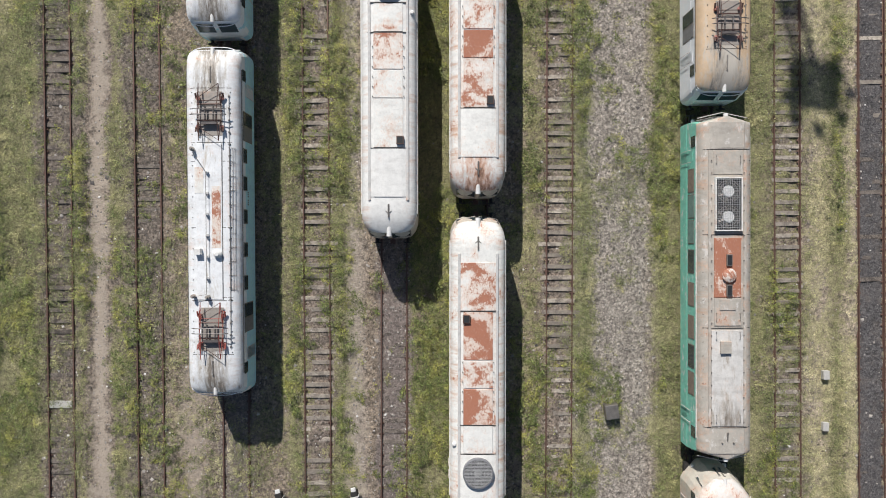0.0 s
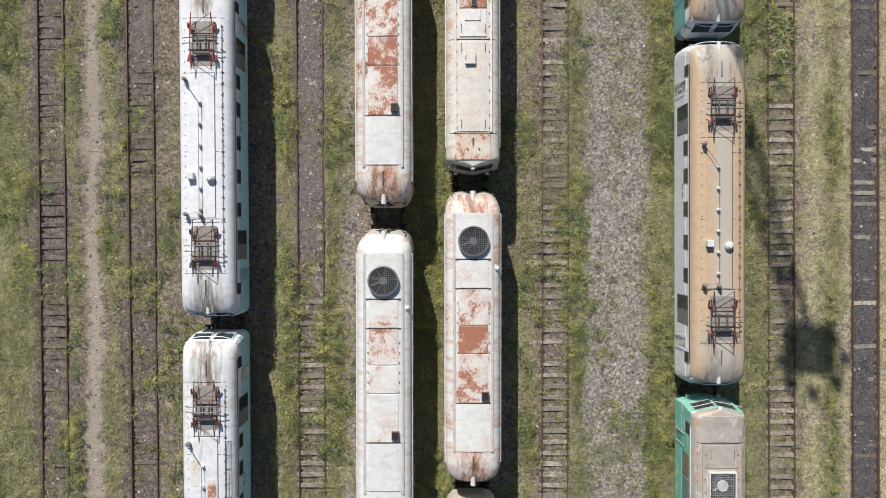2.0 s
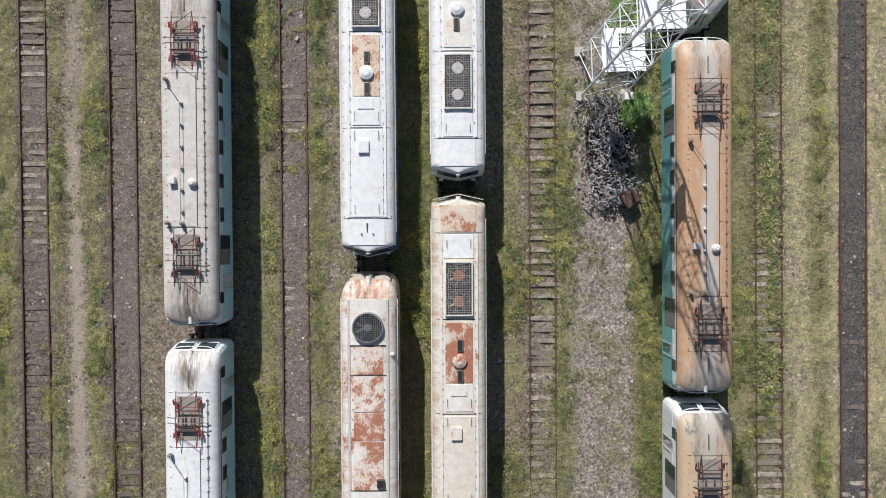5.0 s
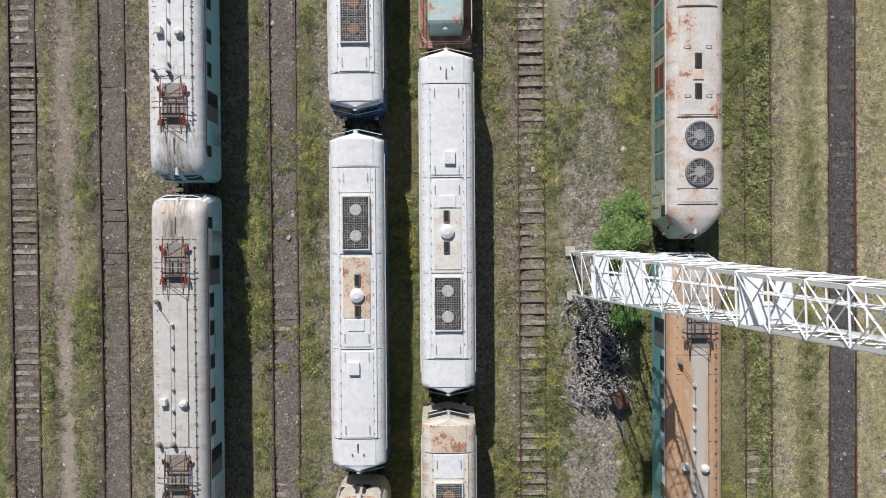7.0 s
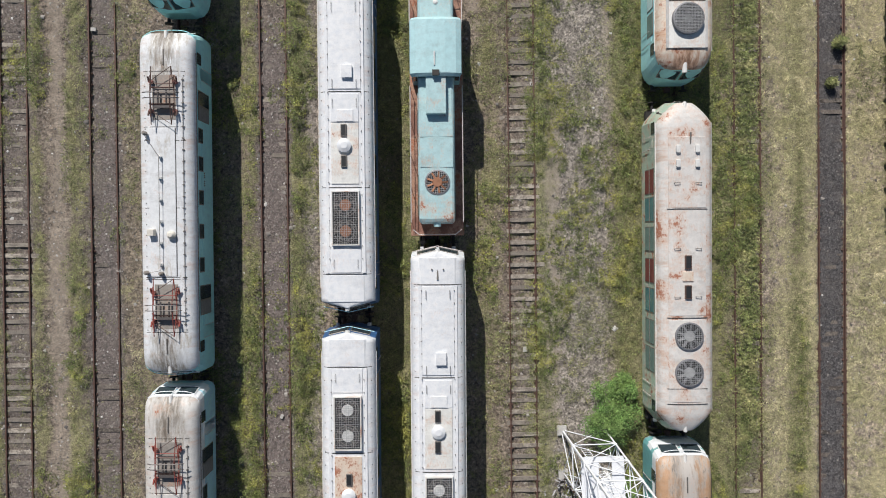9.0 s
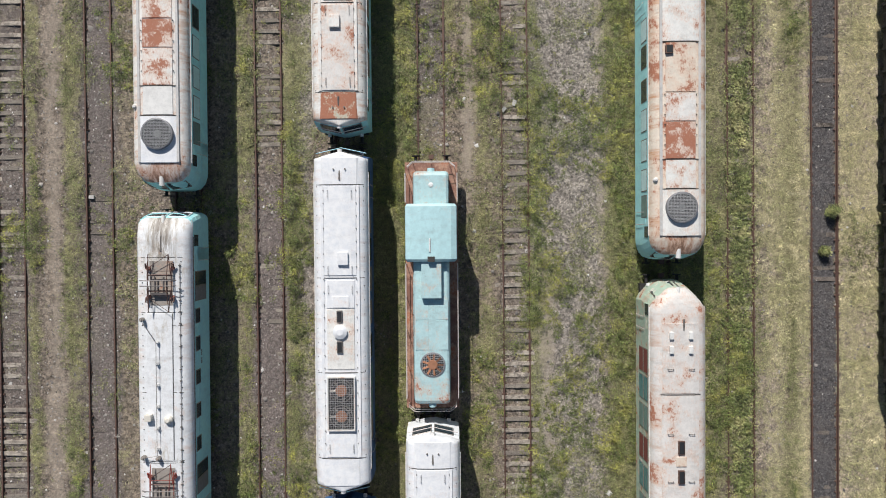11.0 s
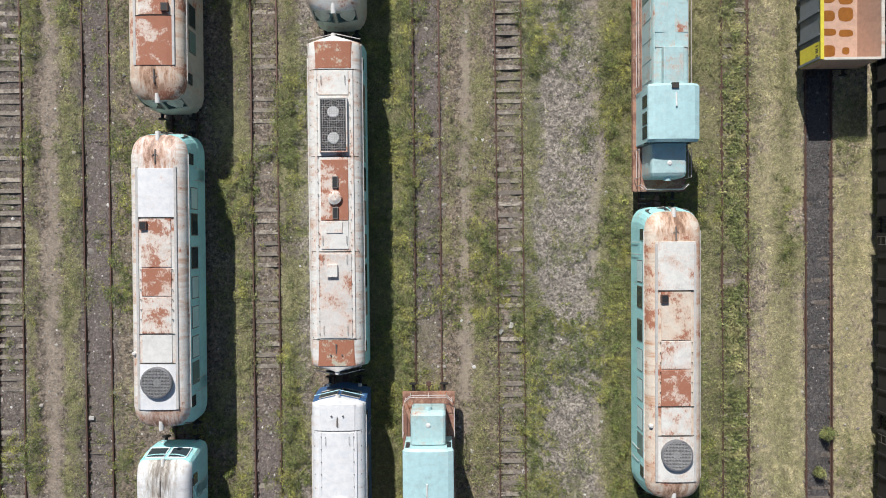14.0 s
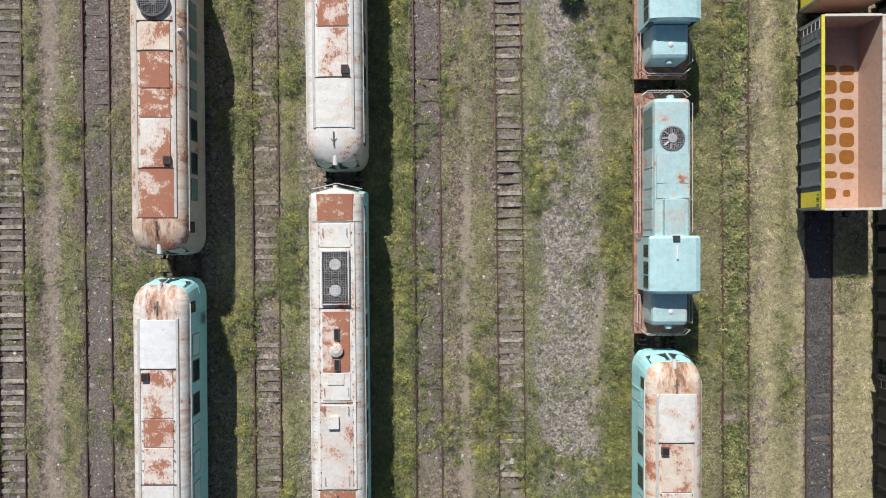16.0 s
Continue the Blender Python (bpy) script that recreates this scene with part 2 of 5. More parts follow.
M = {
    "white": paint("white_paint", (0.71, 0.70, 0.67), 0.15, 0.4, edge=0.5),
    "white_rusty": paint("white_paint_rusting", (0.73, 0.71, 0.67), 0.62, 0.4),
    "white_light": paint("white_paint_light_rust", (0.73, 0.72, 0.68), 0.38, 0.4, edge=0.75),
    "rusty": paint("rusted_paint", (0.68, 0.62, 0.57), 0.80, 0.4),
    "clean": paint("clean_white_paint", (0.76, 0.785, 0.82), 0.16, 0.26, 0.45, edge=0.25),
    "cream": paint("cream_paint", (0.68, 0.64, 0.56), 0.25, 0.45, edge=0.7),
    "cream_rusty": paint("cream_paint_rusting", (0.70, 0.62, 0.52), 0.56, 0.42),
    "pinkish": paint("faded_pinkish_paint", (0.66, 0.63, 0.595), 0.46, 0.45, edge=0.6),
    "white_nose": paint("white_roof_rusting_at_the_ends", (0.73, 0.71, 0.67), 0.42, 0.42, ends=(0.52, 0.27, 0.17), reach=0.085, edge=0.85),
    "cream_nose": paint("cream_roof_rusting_at_the_ends", (0.70, 0.62, 0.52), 0.52, 0.42, ends=(0.50, 0.27, 0.16), reach=0.085, edge=0.9),
    "steel_dark": plain("dark_worn_steel", (0.13, 0.115, 0.11), 0.5, 0.3),
    "grime": paint("grimy_grey_roof", (0.42, 0.385, 0.335), 0.32, 0.6, edge=0.5, flake=(0.56, 0.53, 0.49)),
    "ochre": paint("ochre_brown_roof", (0.54, 0.39, 0.25), 0.13, 0.5, soot=(0.46, 0.41, 0.35), ends=(0.50, 0.46, 0.40), middle=(0.50, 0.46, 0.40), reach=0.085, trail=5.2),
    "ochre_red": paint("rust_brown_roof", (0.50, 0.305, 0.18), 0.20, 0.5, soot=(0.46, 0.40, 0.34), ends=(0.52, 0.46, 0.40), middle=(0.54, 0.50, 0.46), reach=0.075, trail=5.2),
    "elec": paint("white_roof_paint", (0.73, 0.74, 0.745), 0.22, 0.42, ends=(0.46, 0.41, 0.34), trail=6.1, edge=0.35),
    "elec_grey": paint("grey_white_roof_paint", (0.60, 0.58, 0.55), 0.24, 0.5, ends=(0.38, 0.33, 0.27), trail=5.8, edge=0.4),
    "elec_clean": paint("bright_white_roof_paint", (0.76, 0.79, 0.83), 0.12, 0.3, ends=(0.50, 0.46, 0.40), trail=6.4, edge=0.2),
    "soot": paint("sooty_roof_plate", (0.30, 0.27, 0.24), 0.25, 0.7, soot=(0.10, 0.09, 0.085)),
    "stained": paint("stained_cream_plate", (0.60, 0.54, 0.45), 0.30, 0.75, soot=(0.20, 0.17, 0.13)),
    "patina": paint("rust_washed_green_nose_paint", (0.42, 0.47, 0.38), 0.78, 0.5, flake=(0.52, 0.30, 0.16)),
    "panel_aqua": paint("light_aqua_panel", (0.56, 0.80, 0.78), 0.12, 0.3),
    "rib": paint("greyed_roof_strip", (0.52, 0.51, 0.49), 0.26, 0.5),
    "side_white": paint("white_side_paint", (0.84, 0.90, 0.94), 0.10, 0.25),
    "side_pale": paint("pale_blue_side_paint", (0.44, 0.73, 0.90), 0.15, 0.35),
    "side_teal": paint("teal_side_paint", (0.16, 0.42, 0.42), 0.18, 0.35),
    "side_aqua": paint("aqua_side_paint", (0.40, 0.80, 0.84), 0.16, 0.3),
    "side_mint": paint("mint_green_side_paint", (0.20, 0.56, 0.44), 0.2, 0.35, flake=(0.62, 0.66, 0.62)),
    "side_green": paint("flaking_green_side_paint", (0.40, 0.52, 0.42), 0.45, 0.5, patch=1.4, flake=(0.66, 0.62, 0.54)),
    "side_blue": paint("blue_side_paint", (0.035, 0.11, 0.26), 0.12, 0.35),
    "side_cream": paint("cream_side_paint", (0.55, 0.51, 0.44), 0.35, 0.5),
    "aqua": paint("light_aqua_paint", (0.44, 0.66, 0.68), 0.14, 0.32),
    "aqua_dirty": paint("rust_flecked_aqua_paint", (0.42, 0.60, 0.61), 0.33, 0.45),
    "deck": paint("rust_red_deck", (0.22, 0.10, 0.07), 0.5, 0.5, 0.8),
    "dark": plain("black_underframe", (0.022, 0.02, 0.019), 0.75),
    "steel": plain("worn_steel", (0.24, 0.22, 0.20), 0.5, 0.6),
    "seam": plain("dark_seam", (0.05, 0.045, 0.04), 0.8),
    "grille": plain("grey_grille_wire", (0.46, 0.46, 0.46), 0.5, 0.1),
    "fan_dark": plain("dark_fan_well", (0.02, 0.021, 0.023), 0.6),
    "fan_grey": plain("grey_fan_mesh", (0.22, 0.22, 0.23), 0.55, 0.2),
    "fan_mesh": plain("pale_grey_fan_mesh", (0.40, 0.40, 0.40), 0.55, 0.1),
    "fan_black": plain("black_fan_blade", (0.045, 0.046, 0.05), 0.6),
    "fan_blade": plain("pale_fan_hub", (0.72, 0.71, 0.69), 0.5),
    "fan_rust": plain("rusted_fan_hub", (0.34, 0.16, 0.09), 0.8),
    "panto_red": plain("red_oxide_tube", (0.26, 0.06, 0.045), 0.6, 0.0, 0.5, 7.0),
    "panto_dark": plain("dark_pantograph_steel", (0.10, 0.055, 0.045), 0.6, 0.2, 0.5, 7.0),
    "insul": plain("glazed_insulator", (0.46, 0.21, 0.18), 0.35, 0.0, 0.5, 9.0),
    "glass": glass("dark_window_glass"),
    "glass_teal": glass("teal_window_glass", (0.05, 0.14, 0.15)),
    "board": plain("boarded_window_panel", (0.24, 0.19, 0.15), 0.7),
    "board_red": plain("rusted_window_opening", (0.20, 0.055, 0.045), 0.7),
    "louvre": plain("dark_green_louvre", (0.16, 0.25, 0.22), 0.6),
    "railing": plain("chipped_white_rail", (0.62, 0.55, 0.52), 0.6, 0.0, 0.35, 8.0),
    "mast": plain("white_mast_paint", (0.88, 0.89, 0.91), 0.45, 0.0, 0.06, 3.0),
    "wagon_grey": paint("slate_grey_wagon_paint", (0.15, 0.175, 0.20), 0.1, 0.35),
    "wagon_yellow": paint("yellow_rim_paint", (0.72, 0.62, 0.06), 0.1, 0.25),
    "wagon_in": paint("pinkish_tan_inner_steel", (0.53, 0.36, 0.275), 0.25, 0.6, 0.7, soot=(0.30, 0.20, 0.16)),
    "puddle": plain("rust_brown_puddle", (0.28, 0.115, 0.025), 0.25, 0.0, 0.25, 3.0, 0.02),
    "rail": plain("rusty_rail", (0.135, 0.078, 0.06), 0.6, 0.3, 0.4, 6.0),
    "concrete": plain("pale_concrete", (0.48, 0.46, 0.43), 0.9, 0.0, 0.2, 5.0, 0.3),
    "scrap": plain("dull_scrap_metal", (0.50, 0.49, 0.50), 0.5, 0.15, 0.6, 2.0),
}


# ---- ground ----
# across the yard: (u, cover of grass, tint 0 lush to 1 dry, soil)
EARTH, SAND, GREY, CINDER, BROWN = (0.29, 0.23, 0.17), (0.52, 0.43, 0.335), (0.365, 0.33, 0.29), (0.062, 0.058, 0.060), (0.23, 0.185, 0.15)
DARK_BED = (0.165, 0.135, 0.11)
ZONES = [
    (-24.1, 0.86, 0.24, BROWN), (-23.3, 0.50, 0.35, DARK_BED), (-21.8, 0.52, 0.35, DARK_BED),
    (-21.2, 0.78, 0.28, BROWN), (-20.2, 0.10, 0.4, EARTH), (-19.3, 0.80, 0.28, BROWN),
    (-18.2, 0.58, 0.3, DARK_BED), (-16.5, 0.46, 0.4, DARK_BED), (-15.9, 0.52, 0.5, EARTH), 
    (-12.9, 0.40, 0.4, BROWN), (-9.6, 0.62, 0.30, EARTH), (-8.7, 0.80, 0.22, BROWN), (-7.4, 0.36, 0.3, BROWN),
    (-6.0, 0.84, 0.22, BROWN), (-5.2, 0.66, 0.28, GREY), (-4.4, 0.40, 0.35, EARTH), (-2.8, 0.42, 0.3, BROWN), (-1.6, 0.82, 0.2, EARTH),
    (0.9, 0.90, 0.20, EARTH), (3.8, 0.52, 0.35, EARTH), (5.2, 0.74, 0.26, EARTH), (6.8, 0.42, 0.35, BROWN),
    (8.2, 0.86, 0.2, GREY), (9.4, 0.40, 0.35, GREY), (11.8, 0.42, 0.35, GREY), (12.9, 0.90, 0.18, EARTH), (18.4, 0.84, 0.24, EARTH),
    (20.6, 0.66, 0.28, BROWN), (22.2, 0.72, 0.85, SAND), (23.3, 0.86, 0.34, EARTH), (24.0, 0.74, 0.80, SAND),
]
UMIN, USPAN = -33.0, 66.0
# stretches of track whose bed is bare dark ballast: track, from y, to y, how bare
BARE_BEDS = (("b", 24, 200, 0.8), ("d", 12, 72, 0.85), ("f", 71, 200, 0.92), ("e", -60, 2, 0.75), ("c", -60, -7, 0.7), ("a", 30, 200, 0.45))


def ground_material():
    m, t, b = base_mat("yard_ground", 0.95)
    n = Nodes(t)
    pos = n.coords(shift=False, world=True)
    sep = n.add("ShaderNodeSeparateXYZ", Vector=pos)
    x, y = sep.outputs[0], sep.outputs[1]
    slope = n.math("ADD", n.math("MULTIPLY", n.math("ADD", x, 22.5), 0.0002), 0.003)
    u = n.math("ADD", x, n.math("MULTIPLY", y, slope))
    wob = n.noise(n.coords((1, 0.35, 1), False, True), 0.45, 4, 0.6)
    u = n.math("ADD", u, n.math("MULTIPLY", n.math("SUBTRACT", wob, 0.5), 1.5))
    f = n.math("DIVIDE", n.math("SUBTRACT", u, UMIN), USPAN)
    at = [((z[0] - UMIN) / USPAN, z) for z in ZONES]
    cover = n.ramp(f, [(p, z[1]) for p, z in at])
    dry = n.ramp(f, [(p, z[2]) for p, z in at])
    soil = n.ramp(f, [(p, z[3]) for p, z in at])
    n_big, n_mid = n.noise(pos, 0.32, 6, 0.62), n.noise(pos, 1.7, 7, 0.68)
    n_fine, n_grit = n.noise(pos, 9.0, 6, 0.7), n.noise(pos, 34.0, 5, 0.7)
    vor = t.nodes.new("ShaderNodeTexVoronoi")
    vor.inputs["Scale"].default_value = 11.0
    t.links.new(pos, vor.inputs["Vector"])
    stone = n.ramp(vor.outputs["Color"], [(0.10, 0.30), (0.55, 0.98), (0.92, 1.65)])
    soil = n.mix(0.8, soil, stone, "MULTIPLY")
    soil = n.mix(n.ramp(n_fine, [(0.35, 0.0), (0.72, 0.8)]), soil, n.mix(0.5, soil, (0.42, 0.38, 0.33)))
    soil = n.mix(n.ramp(n_mid, [(0.36, 0.8), (0.56, 0.0)]), soil, n.mix(0.55, soil, (0.05, 0.043, 0.036)))
    paths = []
    # shade of voids between stones, put into the soil colour by random noise
    void_shade = n.ramp(n.noise(pos, 5.0, 8, 0.78), [(0.36, 0.18), (0.50, 0.98), (0.66, 1.65)])
    soil = n.mix(0.85, soil, void_shade, "MULTIPLY")
    # trodden paths: smooth pale earth
    for pu, wide, y0, y1, amount in ((-20.2, 0.36, -60, 44, 0.85), (-20.1, 0.40, 40, 200, 0.45), (-14.8, 0.8, -60, -5, 0.6), (-5.2, 0.45, -60, 2, 0.5), (8.9, 0.34, 44, 68, 0.6), (4.3, 0.25, 66, 104, 0.6), (12.1, 0.2, 60, 110, 0.45)):
        d = n.math("ABSOLUTE", n.math("SUBTRACT", u, pu))
        k = n.ramp(n.math("SUBTRACT", d, n.math("ADD", n.math("MULTIPLY", n.math("SUBTRACT", n_mid, 0.5), 1.6), n.math("MULTIPLY", n.math("SUBTRACT", n_big, 0.5), 1.0))), [(wide * 0.6, 1.0), (wide * 1.7, 0.0)])
        on = n.math("MULTIPLY", n.math("MULTIPLY", n.math("SUBTRACT", y, y0), 0.25, True), n.math("MULTIPLY", n.math("SUBTRACT", y1, y), 0.25, True))
        paths.append((n.math("MULTIPLY", n.math("MULTIPLY", k, on), amount), n.mix(n_fine, (0.36, 0.295, 0.235), (0.60, 0.51, 0.415))))
    # the cinder bed between the rails of the far tracks
    ja, jb = TRACKS["j"][0], TRACKS["j"][1]
    dist = n.math("ABSOLUTE", n.math("SUBTRACT", x, n.math("ADD", n.math("MULTIPLY", y, jb), ja)))
    bed = n.ramp(n.math("ADD", n.math("DIVIDE", dist, 4.0), n.math("MULTIPLY", n.math("SUBTRACT", n_mid, 0.5), 0.22)), [(0.165, 1.0), (0.235, 0.0)])
    grit = n.mix(n.ramp(n_grit, [(0.42, 0.0), (0.72, 1.0)]), CINDER, (0.27, 0.25, 0.24))
    grit = n.mix(0.7, grit, stone, "MULTIPLY")
    grit = n.mix(n.ramp(n_big, [(0.50, 0.0), (0.66, 0.45)]), grit, (0.15, 0.135, 0.128))
    grit = n.mix(n.ramp(n_mid, [(0.50, 0.0), (0.70, 0.5)]), grit, (0.17, 0.14, 0.12))
    g_lush = n.mix(n_fine, (0.05, 0.062, 0.024), (0.26, 0.28, 0.11))
    g_dry = n.mix(n_fine, (0.29, 0.265, 0.13), (0.72, 0.645, 0.39))
    tint = n.math("ADD", dry, n.math("MULTIPLY", n.math("SUBTRACT", n_big, 0.5), 1.5), True)
    grass = n.mix(tint, g_lush, g_dry)
    sum_n = n.math("ADD", n.math("MULTIPLY", n_big, 0.46), n.math("ADD", n.math("MULTIPLY", n_mid, 0.38), n.math("MULTIPLY", n_fine, 0.30)))
    edge = n.math("SUBTRACT", n.math("ADD", sum_n, n.math("MULTIPLY", cover, 0.42)), 0.845)
    mask = n.ramp(n.math("ADD", n.math("MULTIPLY", edge, 6.0), 0.5), [(0.3, 0.0), (0.8, 0.75)])
    grass = n.mix(0.8, grass, n.ramp(n.noise(pos, 3.6, 8, 0.76), [(0.34, 0.25), (0.52, 1.0), (0.70, 1.5)]), "MULTIPLY")
    grass = n.mix(0.75, grass, n.ramp(n.noise(pos, 15.0, 6, 0.75), [(0.34, 0.25), (0.52, 1.0), (0.68, 1.6)]), "MULTIPLY")
    soil = n.mix(1.0, soil, (1.08, 1.05, 1.03), "MULTIPLY")
    grass = n.mix(0.8, grass, n.ramp(n_grit, [(0.36, 0.3), (0.5, 1.05), (0.66, 1.9)]), "MULTIPLY")
    grass = n.mix(1.0, grass, (1.14, 1.12, 1.05), "MULTIPLY")
    c = n.mix(mask, soil, grass)
    for k, col in paths:
        c = n.mix(k, c, col)
    for key, y0, y1, amount in BARE_BEDS:
        ta, tb, tc = TRACKS[key]
        mid = n.math("ADD", n.math("ADD", n.math("MULTIPLY", y, tb), ta), n.math("MULTIPLY", n.math("MULTIPLY", y, y), tc))
        d = n.math("ABSOLUTE", n.math("SUBTRACT", x, mid))
        k = n.ramp(n.math("ADD", n.math("MULTIPLY", d, 0.25), n.math("MULTIPLY", n.math("SUBTRACT", n_big, 0.5), 0.35)), [(0.20, 1.0), (0.27, 0.0)])
        on = n.math("MULTIPLY", n.math("MULTIPLY", n.math("SUBTRACT", y, y0), 0.2, True), n.math("MULTIPLY", n.math("SUBTRACT", y1, y), 0.2, True))
        c = n.mix(n.math("MULTIPLY", n.math("MULTIPLY", k, on), amount), c, n.mix(n.ramp(n_grit, [(0.40, 0.0), (0.70, 1.0)]), (0.12, 0.10, 0.093), n.mix(0.8, (0.42, 0.35, 0.32), stone, "MULTIPLY")))
    c = n.mix(bed, c, grit)
    t.links.new(c, b.inputs["Base Color"])
    h = n.math("ADD", n.math("MULTIPLY", n_grit, 0.5), n.math("ADD", n_fine, n.math("MULTIPLY", vor.outputs["Distance"], 0.15)))
    n.bump(b, h, 1.0, 0.09)
    return m


def value_noise(x, y, sx, sy, seed):
    """Smooth noise of mean 0, about -1 to 1, for arrays of places."""
    table = np.random.default_rng(seed).uniform(-1, 1, (128, 128))
    u, v = np.asarray(x, float) / sx + 500.3, np.asarray(y, float) / sy + 500.7
    i, j = np.floor(u).astype(int), np.floor(v).astype(int)
    f, g = u - i, v - j
    f, g = f * f * (3 - 2 * f), g * g * (3 - 2 * g)
    a, b = table[i % 128, j % 128], table[(i + 1) % 128, j % 128]
    c, d = table[i % 128, (j + 1) % 128], table[(i + 1) % 128, (j + 1) % 128]
    return (a * (1 - f) + b * f) * (1 - g) + (c * (1 - f) + d * f) * g


def ground_z(x, y):
    """Low swells, with ballast heaped over the sleepers' ends and lying low between the rails."""
    x, y = np.asarray(x, float), np.asarray(y, float)
    z = 0.035 * value_noise(x, y, 2.6, 4.5, 1) + 0.04 * value_noise(x, y, 0.7, 0.9, 2) - 0.03
    d = np.full(x.shape, 99.0)
    for a, b, c in TRACKS.values():
        d = np.minimum(d, np.abs(x - (a + b * y + c * y * y)))
    z = z + 0.11 * np.clip((d - 0.70) / 0.2, 0, 1) * np.clip((1.9 - d) / 0.5, 0, 1)
    return z + np.where(d < 0.75, 0.022 + 0.05 * value_noise(x, y, 0.45, 0.55, 6) + 0.035 * value_noise(x, y, 1.3, 3.1, 7), 0.0)


def big_mesh(name, verts, faces):
    """A mesh from arrays of many places and equal faces."""
    verts, faces = np.asarray(verts, np.float32).reshape(-1, 3), np.asarray(faces, np.int32)
    me = bpy.data.meshes.new(name)
    me.vertices.add(len(verts))
    me.vertices.foreach_set("co", verts.ravel())
    me.loops.add(faces.size)
    me.loops.foreach_set("vertex_index", faces.ravel())
    me.polygons.add(len(faces))
    me.polygons.foreach_set("loop_start", np.arange(0, faces.size, faces.shape[1], dtype=np.int32))
    me.update(calc_edges=True)
    return me


def make_ground():
    xs = np.array([-1500, -200, -60] + [-33 + 0.2 * i for i in range(331)] + [60, 200, 1500])
    ys = np.array([-1500, -200, -60] + [-27 + 0.25 * i for i in range(585)] + [180, 300, 1500])
    gx, gy = np.meshgrid(xs, ys)
    far = (np.abs(gx) > 33.1) | (gy < -27.1) | (gy > 119.1)
    gz = np.where(far, -0.03, ground_z(gx, gy))
    w = len(xs)
    k = (np.arange(len(ys) - 1)[:, None] * w + np.arange(w - 1)[None]).ravel()
    me = big_mesh("ground", np.stack([gx, gy, gz], 2), np.stack([k, k + 1, k + w + 1, k + w], 1))
    ob = put("ground", me, ground_material(), None, smooth=True)
    tagged(ob, "weedy rail yard ground with gravel, cinders and dry grass", "ground", kind="structure")


make_ground()

# ---- tracks: rails here, sleepers at the end of the file ----
Y0, Y1 = -32.0, 124.0
TRACK_THINGS = {}


def make_track(key, label):
    ob = thing("rail_track", Matrix(), label, "railway track", "tracks of the yard", "structure")
    TRACK_THINGS[key] = ob
    prof = [(-0.065, 0.0), (0.065, 0.0), (0.065, 0.015), (0.012, 0.035), (0.012, 0.105), (0.036, 0.115), (0.036, 0.15), (-0.036, 0.15), (-0.036, 0.115), (-0.012, 0.105), (-0.012, 0.035), (-0.065, 0.015)]
    for side in (-0.753, 0.753):
        rings = []
        for i in range(40):
            y = Y0 + (Y1 - Y0) * i / 39
            rings.append([(track_x(key, y) + side + px, y, pz + 0.0) for px, pz in prof])
        part("rail", ring_mesh(bmesh.new(), rings, True), M["rail"], ob)
    y = np.arange(-18.0, 108.0, 0.64)
    a, b, c = TRACKS[key]
    at = np.concatenate([np.stack([a + b * y + c * y * y + s, y, 0 * y], 1) for s in (-0.863, -0.643, 0.643, 0.863)])
    cube = np.array([(sx * 0.032, sy * 0.05, z) for z in (-0.02, 0.065) for sx, sy in ((-1, -1), (1, -1), (1, 1), (-1, 1))])
    quads = np.array([(4, 5, 6, 7), (0, 1, 5, 4), (1, 2, 6, 5), (2, 3, 7, 6), (3, 0, 4, 7)])
    ob2 = put("rail_fastenings", big_mesh("rail_fastenings", at[:, None] + cube[None], (quads[None] + 8 * np.arange(len(at))[:, None, None]).reshape(-1, 4)), M["rail"], ob)
    tagged(ob2, kind="stuff")


for key, label in (("a", "weed-grown track with rusty rails and grey wooden sleepers"), ("b", "rusty track sunk in dark ballast and weeds"),
                   ("c", "track under a row of scrapped electric locomotives"), ("d", "overgrown track with weathered sleepers and rusty rails"),
                   ("e", "track under a row of rusting diesel locomotives"), ("f", "track with dark ballast beyond a row of diesels"),
                   ("g", "rusty track with pale weathered sleepers"), ("h", "track under a row of scrapped locomotives"),
                   ("i", "track with leafy weeds growing between pale sleepers"), ("j", "rusty rails in black cinder bed"), ("k", "track under dark wagons at the yard edge")):
    make_track(key, label)


# ---- locomotives ----
def nose_half(style, s, half):
    """Half width at s metres in from the end of the body."""
    if style == "round":          # rounded corners, curved front
        r = 1.05
        return half if s >= r else half * (0.50 + 0.50 * math.sqrt(max(0.0, 1 - (1 - s / r) ** 2)))
    if style == "vee":            # shallow pointed front
        return half if s >= 0.27 else half * (0.12 + 0.85 * s / 0.27 + 0.03 * (s / 0.27) ** 6)
    if style == "trap":           # chamfered front with a narrow tip
        return half if s >= 1.0 else half * (0.34 + 0.66 * (s / 1.0) ** 0.8)
    r = 0.45                      # square with rounded corners
    return half if s >= r else half * (0.74 + 0.26 * math.sqrt(max(0.0, 1 - (1 - s / r) ** 2)))


ROOF = [(0.0, 0.0), (0.30, 0.008), (0.55, 0.03), (0.76, 0.11), (0.88, 0.24), (0.95, 0.42), (0.985, 0.60)]   # share of half width, drop from the crown


def roof_z(top, half, x):
    k = abs(x) / half
    for (a, da), (b, db) in zip(ROOF, ROOF[1:]):
        if k <= b:
            return top - da - (db - da) * (k - a) / (b - a)
    return top - 0.62


